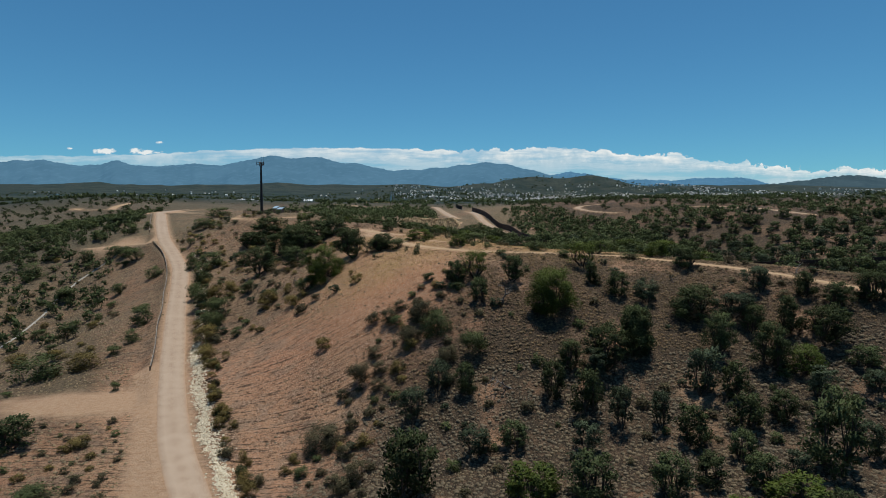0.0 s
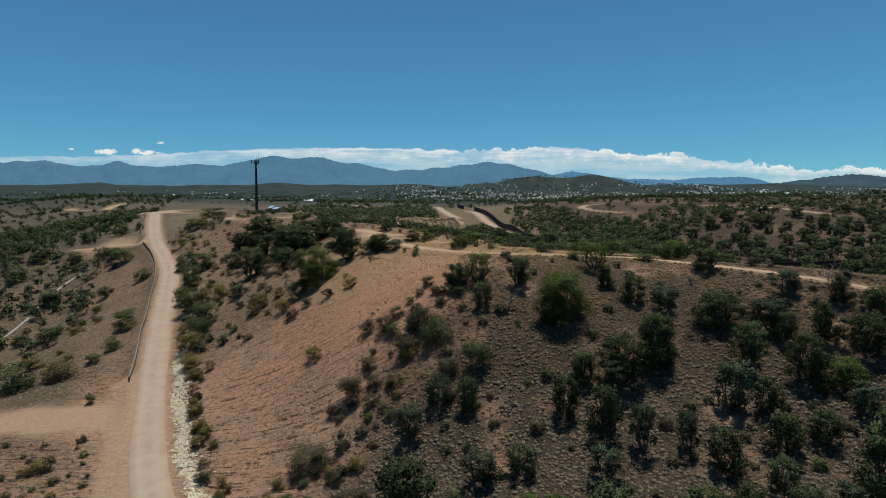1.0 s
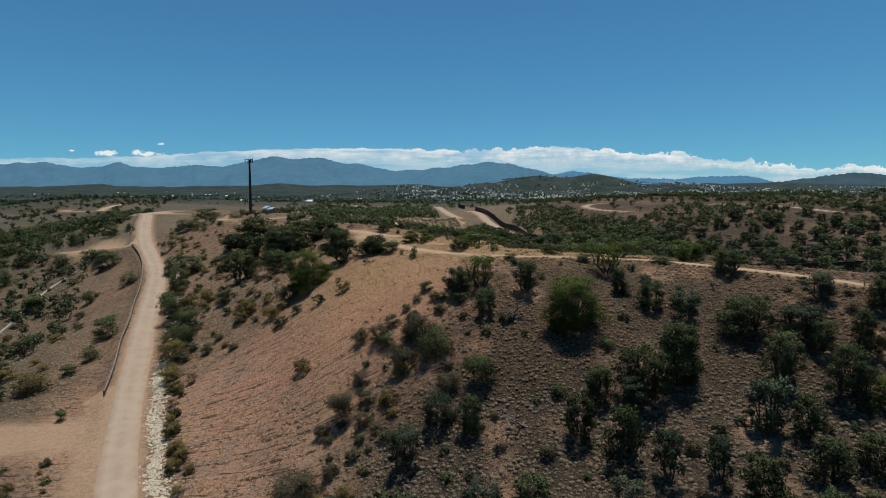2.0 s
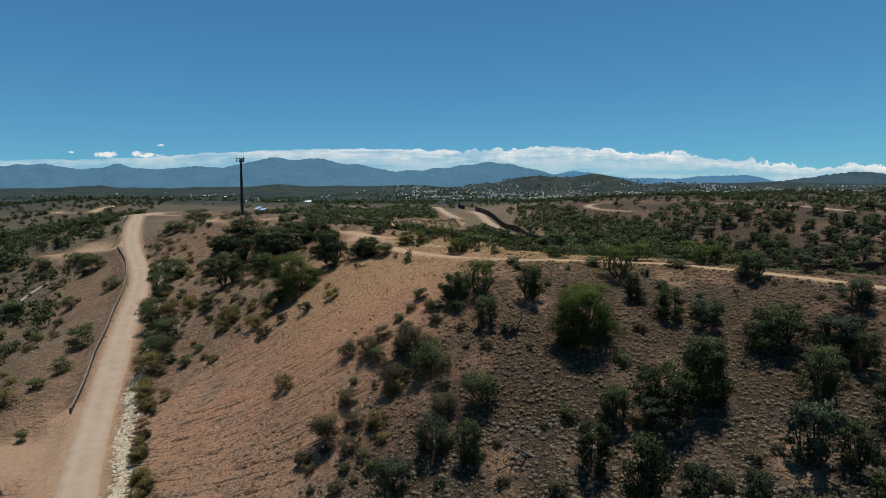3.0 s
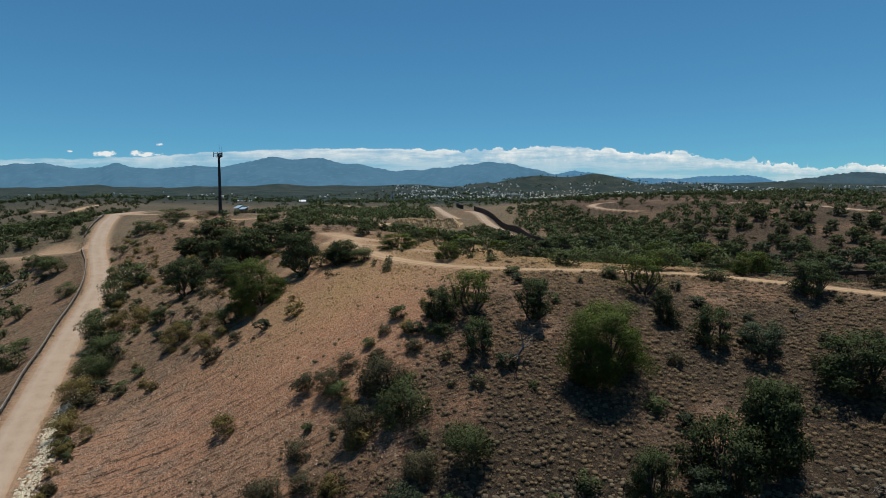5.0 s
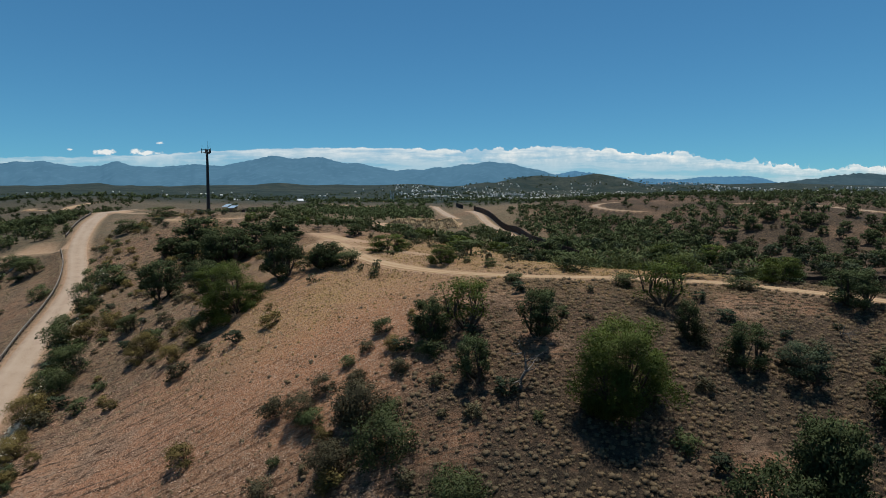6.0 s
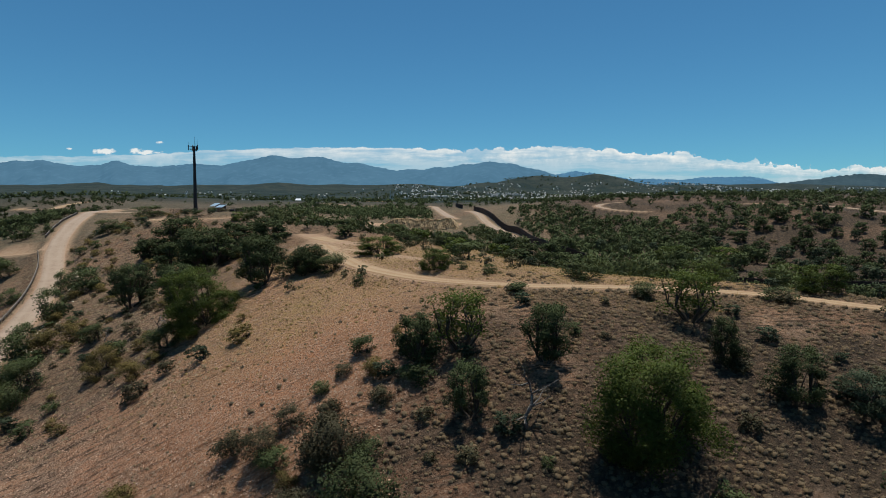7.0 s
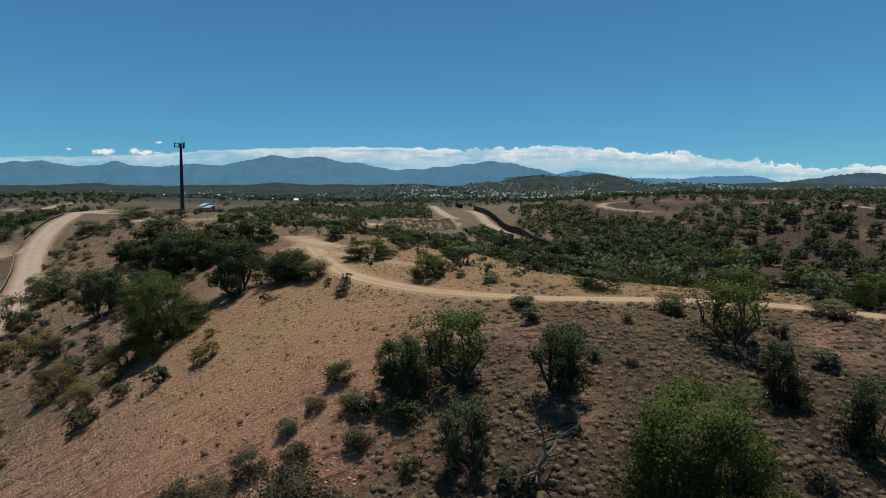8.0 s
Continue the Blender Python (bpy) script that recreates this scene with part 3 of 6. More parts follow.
def mountain_range(name, label, profile, ahead, depth, foot, mat, seed):
    """A range whose skyline runs through the (sideways, rise) pairs, per metre ahead, with spurs and gullies."""
    p = np.array(profile, float)
    u = np.linspace(p[0, 0], p[-1, 0], 420)
    crest = np.interp(u, p[:, 0], p[:, 1])
    crest = np.convolve(np.r_[np.full(1, crest[0]), crest, np.full(1, crest[-1])], np.ones(3) / 3, "valid")
    crest = crest - 0.0034 + 0.0014 * waves(u * 1000, u * 0, 9.0, seed) + 0.0011 * waves(u * 1000, u * 0, 2.6, seed + 1)
    rows = 26
    X, Y, Z = np.zeros((rows, len(u))), np.zeros((rows, len(u))), np.zeros((rows, len(u)))
    for r in range(rows):
        k = r / (rows - 1)
        y = ahead - depth * (1 - k)
        spur = waves(u * 1000 + 40 * k, np.full_like(u, k * 60), 38.0, seed + 2) + 0.4 * waves(u * 1000 - 30 * k, np.full_like(u, k * 60), 17.0, seed + 3)
        shape = k ** 1.25 + 0.16 * spur * k * (1 - k) * 2.4
        top = 39.0 + crest * ahead
        X[r], Y[r], Z[r] = u * y + 3.0, y, foot + (top - foot) * np.clip(shape, -0.05, 1.0)
        if k == 1:
            Z[r] = top
    ob = new(name, sheet(name, X, Y, Z, mat))
    return tagged(ob, label, "mountains", kind="structure")


# distance haze is put into the ranges as bluish colour and a faint glow
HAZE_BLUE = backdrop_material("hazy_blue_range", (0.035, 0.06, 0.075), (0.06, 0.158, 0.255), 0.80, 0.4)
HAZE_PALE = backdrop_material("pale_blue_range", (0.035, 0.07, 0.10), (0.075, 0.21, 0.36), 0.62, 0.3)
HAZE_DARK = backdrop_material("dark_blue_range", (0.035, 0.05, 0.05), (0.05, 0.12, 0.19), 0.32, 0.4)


def skyline(*pairs):
    """Skyline pairs: bearing in thousandths to the right of straight ahead, rise in thousandths."""
    return [(a / 1000.0, b / 1000.0) for a, b in pairs]


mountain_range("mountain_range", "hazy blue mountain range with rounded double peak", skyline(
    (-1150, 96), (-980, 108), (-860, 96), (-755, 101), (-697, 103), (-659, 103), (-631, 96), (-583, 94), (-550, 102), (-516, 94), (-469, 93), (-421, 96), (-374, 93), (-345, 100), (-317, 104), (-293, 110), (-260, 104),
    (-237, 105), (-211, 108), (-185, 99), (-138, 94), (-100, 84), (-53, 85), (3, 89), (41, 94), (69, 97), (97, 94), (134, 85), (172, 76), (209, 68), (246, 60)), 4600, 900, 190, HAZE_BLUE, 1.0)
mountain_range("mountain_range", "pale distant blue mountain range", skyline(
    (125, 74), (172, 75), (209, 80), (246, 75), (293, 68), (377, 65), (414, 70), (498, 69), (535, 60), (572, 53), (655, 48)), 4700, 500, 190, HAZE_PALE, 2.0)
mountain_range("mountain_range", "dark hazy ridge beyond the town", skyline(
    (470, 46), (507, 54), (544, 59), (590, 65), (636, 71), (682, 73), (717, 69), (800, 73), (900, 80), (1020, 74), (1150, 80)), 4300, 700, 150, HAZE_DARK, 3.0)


def cloud_bank():
    """A long bank of low cloud behind the mountains: a curved sheet, thin at the top edge."""
    m = bpy.data.materials.new("cloud_bank")
    m.use_nodes = True
    nt = m.node_tree
    geo, sep = nt.nodes.new("ShaderNodeNewGeometry"), nt.nodes.new("ShaderNodeSeparateXYZ")
    nt.links.new(geo.outputs["Position"], sep.inputs["Vector"])
    def noise_at(sx, sz, detail, rough=0.6):
        mp, n = nt.nodes.new("ShaderNodeMapping"), nt.nodes.new("ShaderNodeTexNoise")
        mp.inputs["Scale"].default_value = (sx, 0.0, sz)
        n.inputs["Scale"].default_value, n.inputs["Detail"].default_value, n.inputs["Roughness"].default_value = 1.0, detail, rough
        nt.links.new(geo.outputs["Position"], mp.inputs["Vector"])
        nt.links.new(mp.outputs["Vector"], n.inputs["Vector"])
        return n.outputs["Fac"]
    def calc(op, *values, clamp=False):
        n = nt.nodes.new("ShaderNodeMath")
        n.operation, n.use_clamp = op, clamp
        for socket, value in zip(n.inputs, values):
            if isinstance(value, (int, float)):
                socket.default_value = value
            else:
                nt.links.new(value, socket)
        return n.outputs["Value"]
    def ramp(source, lo, hi, a=0.0, b=1.0):
        r = nt.nodes.new("ShaderNodeMapRange")
        r.interpolation_type = "SMOOTHSTEP"
        for key, value in (("From Min", lo), ("From Max", hi), ("To Min", a), ("To Max", b)):
            r.inputs[key].default_value = value
        nt.links.new(source, r.inputs["Value"])
        return r.outputs["Result"]
    x, z = sep.outputs["X"], sep.outputs["Z"]
    # the bank stands tallest left of the middle and sinks away to the right
    swell = calc("ADD", calc("ADD", calc("MULTIPLY", ramp(x, -2900, -1200), 52.0), calc("MULTIPLY", ramp(x, -800, 100), -20.0)), calc("MULTIPLY", ramp(x, 1000, 3200), -165.0))
    puffs = calc("MULTIPLY", calc("SUBTRACT", noise_at(0.0065, 0.0065, 6), 0.5), calc("ADD", 50.0, calc("MULTIPLY", ramp(x, -500, 300), 190.0)))
    top = calc("ADD", calc("ADD", 550.0, swell), puffs)
    below = calc("SUBTRACT", top, z)
    edge = ramp(below, -2.0, 9.0)
    body = ramp(noise_at(0.0016, 0.012, 6), 0.36, 0.60, 0.35, 1.0)
    fade = ramp(below, 30.0, 170.0, 1.0, 0.68)
    body = calc("MULTIPLY", body, ramp(x, -2600, 200, 0.55, 1.0))
    dense = calc("MULTIPLY", calc("MULTIPLY", edge, body), fade, clamp=True)
    wisp = noise_at(0.012, 0.02, 5)
    for cx, cz, rx, rz in ((-2696, 585, 89, 27), (-2357, 573, 151, 20), (-2455, 587, 53, 22), (-2265, 651, 31, 12), (-2976, 605, 22, 11)):
        near_x, near_z = calc("DIVIDE", calc("SUBTRACT", x, cx), rx), calc("DIVIDE", calc("SUBTRACT", z, cz), rz)
        inside = calc("SUBTRACT", calc("SUBTRACT", 1.15, calc("MULTIPLY", near_x, near_x)), calc("MULTIPLY", near_z, near_z))
        dense = calc("MAXIMUM", dense, ramp(calc("ADD", inside, calc("MULTIPLY", calc("SUBTRACT", wisp, 0.52), 5.0)), 0.0, 1.1, 0.0, 0.9))
    colour = nt.nodes.new("ShaderNodeMix")
    colour.data_type = "RGBA"
    # sunlit tops and bluer, hazy shaded bases are put into the cloud's glow
    shade = calc("ADD", calc("MULTIPLY", below, 0.011), calc("MULTIPLY", calc("SUBTRACT", noise_at(0.009, 0.013, 6), 0.5), 2.2), clamp=True)
    nt.links.new(shade, colour.inputs["Factor"])
    colour.inputs["A"].default_value, colour.inputs["B"].default_value = (0.86, 0.87, 0.84, 1), (0.52, 0.64, 0.70, 1)
    glow, clear, both = nt.nodes.new("ShaderNodeEmission"), nt.nodes.new("ShaderNodeBsdfTransparent"), nt.nodes.new("ShaderNodeMixShader")
    nt.links.new(colour.outputs["Result"], glow.inputs["Color"])
    nt.links.new(dense, both.inputs["Fac"])
    nt.links.new(clear.outputs["BSDF"], both.inputs[1])
    nt.links.new(glow.outputs["Emission"], both.inputs[2])
    nt.links.new(both.outputs["Shader"], nt.nodes["Material Output"].inputs["Surface"])
    u = np.linspace(-1.05, 1.05, 60)
    X = np.stack((u * 4750, u * 4750))
    Y = np.full_like(X, 4760.0)
    Z = np.stack((np.full_like(u, 250.0), np.full_like(u, 800.0)))
    ob = new("backdrop", sheet("backdrop", X, Y, Z, m))
    ob.visible_shadow = False
    return tagged(ob, "long low bank of white cumulus behind the mountains", "clouds", kind="structure")


cloud_bank()

# ---- trees and shrubs ----
def leaf_cards(rng, clumps, count, size, spread=1.0, tree=None):
    """Small leaf sprays scattered through rounded clumps, denser at their skins."""
    c = clumps[rng.integers(0, len(clumps), count)]
    d = rng.normal(size=(count, 3))
    d /= np.linalg.norm(d, axis=1)[:, None]
    r = rng.random(count) ** 0.5 * spread * (1 + 0.25 * rng.random(count) ** 4)
    p = c[:, :3] + d * r[:, None] * c[:, 3:4] * np.array((1, 1, 0.8))
    a = rng.normal(size=(count, 3))
    a /= np.linalg.norm(a, axis=1)[:, None]
    b = np.cross(a, rng.normal(size=(count, 3)))
    b /= np.linalg.norm(b, axis=1)[:, None]
    s = size * rng.uniform(0.55, 1.35, count)[:, None]
    v = np.stack((p - a * s * 1.1, p + b * s * 0.52, p + a * s * 1.1, p - b * s * 0.52), 1)
    if tree is None:
        v[:, :, 2] = np.maximum(v[:, :, 2], 0.004)
    heart = clumps[:, :3].mean(0)
    away = (p - heart) / np.maximum(np.linalg.norm(p - heart, axis=1), 1e-6)[:, None]
    n = d * 0.65 + away * 0.6 + np.array((0, 0, 0.3)) + rng.normal(0, 0.28, (count, 3))
    n /= np.linalg.norm(n, axis=1)[:, None]
    wrong = (np.cross(v[:, 1] - v[:, 0], v[:, 2] - v[:, 0]) * n).sum(1) < 0
    v[wrong] = v[wrong][:, ::-1]
    return v.reshape(-1, 3), np.arange(count * 4).reshape(-1, 4), np.repeat(n, 4, axis=0)


def tube(points, radii, sides=5):
    """A tapered limb through the points."""
    v, f = [], []
    pts = [Vector(p) for p in points]
    for i, p in enumerate(pts):
        way = (pts[min(i + 1, len(pts) - 1)] - pts[max(i - 1, 0)]).normalized()
        a = way.orthogonal().normalized()
        b = way.cross(a)
        for k in range(sides):
            t = 2 * math.pi * k / sides
            v.append(p + (a * math.cos(t) + b * math.sin(t)) * radii[i])
    for i in range(len(pts) - 1):
        for k in range(sides):
            n = (k + 1) % sides
            f.append((i * sides + k, i * sides + n, (i + 1) * sides + n, (i + 1) * sides + k))
    return np.array([tuple(p) for p in v]), np.array(f)


def joined(pieces):
    vs, fs, n = [], [], 0
    for v, f in pieces:
        vs.append(v)
        fs.append(f + n)
        n += len(v)
    return np.concatenate(vs), np.concatenate(fs)


# kind: clumps, lowest crown, highest crown, clump radius, stems, leaf material, is tree
SHAPES = {
    "O": (38, 0.09, 0.86, 0.14, 3, LEAF_OAK), "M": (70, 0.05, 0.90, 0.125, 5, LEAF_GREEN), "G": (30, 0.18, 0.86, 0.135, 4, LEAF_GREY), "A": (26, 0.26, 0.86, 0.15, 7, LEAF_GREEN),
    "S": (24, 0.06, 0.80, 0.21, 4, LEAF_SHRUB), "Y": (18, 0.08, 0.78, 0.22, 5, LEAF_OLIVE), "B": (18, 0.08, 0.78, 0.20, 5, LEAF_BROWN),
}
CARDS = {"finest": (40000, 0.0083), "fine": (9000, 0.0155), "middle": (3200, 0.0255), "coarse": (950, 0.045)}


def plant_shape(kind, level, seed):
    """Limbs and leaves of one plant, one unit high and wide."""
    rng = np.random.default_rng(seed * 31 + ord(kind))
    count, low, high, radius, stems, _ = SHAPES[kind]
    lean = rng.uniform(-0.07, 0.07, 2)
    clumps = []
    lobes = rng.uniform(0, 2 * math.pi, 3)
    for k in range(count):
        t = rng.uniform(0, 2 * math.pi)
        h = low + (high - low) * rng.random() ** (1.15 if kind == "M" else 0.8)
        if kind == "M":
            reach = 0.45 * max(0.0, 1 - (h / 0.98) ** 2.4) ** 0.5 * (0.86 + 0.14 * min(1.0, h / 0.25))
        elif kind in "OGA":
            reach = 0.44 * math.sin(math.pi * min(1.0, max(0.04, (h - low + 0.28) / (1.28 - low)))) ** 0.6
        else:
            reach = 0.40 * math.sqrt(max(0.0, 1 - (h / 1.0) ** 2))
        reach *= (0.78 + 0.22 * math.cos(2 * (t - lobes[0])) * math.cos(t - lobes[1])) * rng.uniform(0.62 if kind == "M" else 0.45, 1.05)
        clumps.append((lean[0] * h + reach * math.cos(t), lean[1] * h + reach * math.sin(t), h, radius * rng.uniform(0.6, 1.15)))
    clumps = np.array(clumps)
    number, size = CARDS[level]
    leaves = leaf_cards(rng, clumps, {"O": number, "M": number, "G": int(number * 0.75), "A": int(number * 0.42)}.get(kind, int(number * 0.7)), size)
    sides = 6 if level in ("fine", "finest") else 4
    limbs = []
    thick = {"O": 0.024, "M": 0.011, "G": 0.020, "A": 0.016}.get(kind, 0.013)
    splay = 0.24 if kind == "A" else 0.14
    forks = []
    for s in range(stems):
        t = 2 * math.pi * s / stems + rng.uniform(-0.4, 0.4)
        base = (0.03 * math.cos(t), 0.03 * math.sin(t), -0.04)
        fork = (splay * math.cos(t) + lean[0] * 0.3, splay * math.sin(t) + lean[1] * 0.3, low * rng.uniform(0.9, 1.35))
        bend = ((base[0] + fork[0]) / 2 + rng.uniform(-0.02, 0.02), (base[1] + fork[1]) / 2 + rng.uniform(-0.02, 0.02), fork[2] * 0.5)
        limbs.append(tube((base, bend, fork), (thick * 1.25, thick, thick * 0.75), sides))
        forks.append(fork)
    for c in clumps[::1 if level in ("fine", "finest") else 2]:
        f = min(forks, key=lambda q: (q[0] - c[0]) ** 2 + (q[1] - c[1]) ** 2)
        mid = (f[0] * 0.5 + c[0] * 0.5 + rng.uniform(-0.03, 0.03), f[1] * 0.5 + c[1] * 0.5 + rng.uniform(-0.03, 0.03), f[2] * 0.45 + c[2] * 0.55)
        limbs.append(tube((f, mid, c[:3]), (thick * 0.6, thick * 0.4, thick * 0.15), 4))
    # bring the plant to one unit of height and width
    wood = joined(limbs)
    tall, across = np.percentile(leaves[0][:, 2], 99.3), 2 * np.percentile(np.hypot(leaves[0][:, 0], leaves[0][:, 1]), 94)
    fit_to = np.array((1 / across, 1 / across, 1 / tall))
    return (wood[0] * fit_to, wood[1]), (leaves[0] * fit_to, leaves[1], leaves[2])


PLANTS = {}
NAMES = {"O": ("oak_tree", "trunk", "crown", "oak tree"), "M": ("mesquite_tree", "trunk", "crown", "mesquite tree"), "G": ("hackberry_tree", "trunk", "crown", "tree"), "A": ("mesquite_tree", "trunk", "crown", "mesquite tree"),
         "S": ("desert_shrub", "woody_base", "foliage", "shrub"), "Y": ("olive_shrub", "woody_base", "foliage", "shrub"), "B": ("drab_shrub", "woody_base", "foliage", "shrub")}
LOOKS = {"O": "dark grey-green rounded evergreen oak", "M": "bright green feathery spreading mesquite", "G": "grey-green open-crowned small tree", "A": "airy thin-leaved mesquite with bare spreading boughs",
         "S": "dense dark green desert shrub", "Y": "yellow-olive low desert bush", "B": "drab brown-green half-dry bush"}
plant_count = 0


def plant(kind, x, y, high, wide, level, where, group):
    """Sets one plant on the ground, from a shape built once for each kind, level and form."""
    global plant_count
    plant_count += 1
    form = plant_count % 4
    turn = plant_count * 137.5
    here, east_of, north_of = ground(np.array((x, x + 1.5, x)), np.array((y, y, y + 1.5)))
    lean = {"M": 0.55, "S": 0.6, "Y": 0.6, "B": 0.6}.get(kind, 0.12)
    upright = Vector((0, 0, 1)).rotation_difference(Vector(((here - east_of) / 1.5 * lean, (here - north_of) / 1.5 * lean, 1)))
    m = Matrix.LocRotScale((x, y, here - 0.08), upright @ Euler((0, 0, radians(turn))).to_quaternion(), (wide * 1.04, wide * 1.04, high * 0.95))
    key = (kind, level, form)
    if key not in PLANTS:
        (lv, lf), (cv, cf, cn) = plant_shape(kind, level, form + 1)
        thing, trunk_name, crown_name, _ = NAMES[kind]
        ob = new(thing)
        ob.empty_display_size = 0.3
        trunk = new(trunk_name, mesh_of(trunk_name, lv, lf, BARK, True))
        crown = new(crown_name, mesh_of(crown_name, cv, cf, SHAPES[kind][5], True, cn))
        trunk.parent = crown.parent = ob
        ob.matrix_basis = m
        PLANTS[key] = ob
    else:
        src = PLANTS[key]
        ob = copy_thing(src, Matrix.Identity(4))
        ob.matrix_basis = m
    tagged(ob, LOOKS[kind] + " " + where, NAMES[kind][3], group)
    return ob


SLOPE_OAKS = (
    ("O", 3.2, 123.6, 5.2, 3.7), ("O", 7.8, 117.1, 4.9, 3.5), ("O", 14.6, 122.0, 5.6, 4.4), ("O", 30.7, 122.1, 4.6, 2.8), ("O", 34.7, 118.0, 5.0, 4.1),
    ("O", 33.6, 103.1, 8.9, 5.4), ("O", 52.1, 127.1, 4.8, 5.5),
)


GREEN_TREES = (
    ("M", 20.7, 114.0, 8.4, 8.5), ("A", 30.6, 129.7, 5.6, 6.6), ("M", -30.1, 156.1, 9.1, 9.4), ("M", -6.7, 175.7, 3.5, 7.7), ("M", 4.3, 150.7, 3.1, 4.2),
    ("M", 50.0, 140.2, 3.6, 5.2), ("A", 36.6, 142.7, 3.6, 6.6), ("M", 108.1, 291.6, 7.1, 11.0), ("M", 90.8, 298.1, 6.7, 14.0), ("A", 7.2, 124.8, 6.0, 6.0),
    ("M", 109.6, 254.7, 6.6, 11.6),
)
GREY_TREES = (
    ("G", 40.2, 116.1, 4.6, 5.0), ("S", -0.8, 112.2, 4.4, 5.8), ("S", 6.2, 106.1, 4.4, 4.4),
)
EAST_GROVE = (
    ("G", 61.2, 115.0, 5.2, 5.6), ("O", 67.9, 111.8, 4.8, 3.9), ("O", 71.1, 107.7, 4.9, 4.7), ("O", 78.0, 107.5, 5.7, 5.8), ("O", 46.8, 111.2, 6.1, 7.4),
    ("G", 54.1, 110.1, 4.6, 6.2), ("O", 47.8, 101.9, 7.8, 5.2), ("O", 55.1, 105.8, 5.5, 3.7), ("O", 54.5, 98.2, 8.1, 5.6), ("O", 61.0, 104.9, 6.8, 4.1),
    ("O", 65.2, 101.0, 6.8, 7.3), ("M", 59.7, 97.1, 4.4, 5.5), ("G", 58.2, 91.7, 4.8, 5.4), ("G", 41.3, 94.1, 8.0, 5.0), ("O", 46.2, 93.5, 5.8, 4.1),
    ("O", 67.9, 95.5, 3.8, 4.7), ("G", 66.6, 90.7, 3.8, 4.6),
)
MIDDLE_GROVE = (
    ("O", 33.6, 103.1, 8.9, 5.8), ("O", 27.9, 100.1, 8.2, 7.4), ("O", 22.3, 100.6, 5.4, 4.0), ("G", 25.6, 98.2, 5.2, 5.4),
)
LOWER_GROVE = (
    ("O", 51.6, 77.1, 11.4, 6.9), ("O", 50.9, 88.1, 4.8, 4.3), ("O", 44.7, 86.3, 5.6, 4.9), ("G", 33.0, 87.9, 6.0, 3.9), ("O", 36.0, 84.0, 6.2, 4.8),
    ("O", 41.0, 79.7, 4.9, 3.6), ("O", 41.1, 75.0, 4.6, 4.2), ("G", 45.8, 75.5, 4.1, 3.7), ("O", 34.6, 75.1, 4.6, 3.7), ("O", 29.0, 73.6, 5.9, 4.9),
    ("M", 43.3, 70.2, 3.8, 7.4), ("G", 27.1, 88.2, 6.9, 4.3), ("G", 58.1, 79.5, 5.3, 3.1), ("O", 46.4, 66.9, 4.0, 3.9),
)
FOOT_TREES = (
    ("G", -0.3, 100.9, 5.7, 4.5), ("O", 4.5, 98.9, 5.1, 3.5), ("G", -4.6, 96.4, 6.0, 4.1), ("O", 18.0, 95.4, 6.4, 4.1), ("O", 22.8, 91.3, 7.3, 5.0),
    ("O", -4.1, 78.7, 10.5, 7.4), ("G", 5.6, 86.8, 4.3, 4.4), ("O", 11.2, 86.7, 4.3, 4.4), ("M", 12.1, 76.8, 4.7, 6.6), ("G", 21.1, 84.1, 4.4, 4.6),
    ("O", 19.5, 75.1, 6.0, 5.7), ("M", 34.6, 67.4, 3.4, 4.6), ("G", 6.8, 66.9, 4.0, 3.9), ("O", 24.2, 65.3, 4.5, 4.4),
)
SHOULDER_TREES = (
    ("O", -56.7, 185.6, 9.1, 8.4), ("O", -24.0, 164.1, 8.3, 7.4), ("O", -16.8, 163.6, 4.6, 7.1), ("O", -54.8, 204.6, 8.1, 11.9), ("O", -48.3, 202.1, 9.9, 11.8),
    ("O", -67.8, 230.1, 8.7, 12.6), ("O", -44.7, 213.6, 7.2, 10.4), ("O", -39.7, 219.6, 6.2, 10.3), ("O", -16.8, 162.2, 3.9, 5.0), ("O", 8.8, 197.7, 3.6, 5.8),
    ("O", 22.9, 260.7, 7.9, 8.2), ("O", 39.1, 267.2, 7.8, 10.7), ("O", -45.0, 181.6, 6.1, 7.5), ("O", -72.9, 224.1, 6.3, 9.3), ("O", -45.5, 207.2, 5.8, 6.5),
    ("O", -50.2, 206.7, 5.6, 7.2), ("O", -70.1, 223.2, 6.0, 8.2), ("O", 50.0, 295.2, 6.9, 10.2), ("O", 32.3, 269.2, 5.4, 8.3), ("O", -29.4, 183.1, 5.2, 6.9),
)
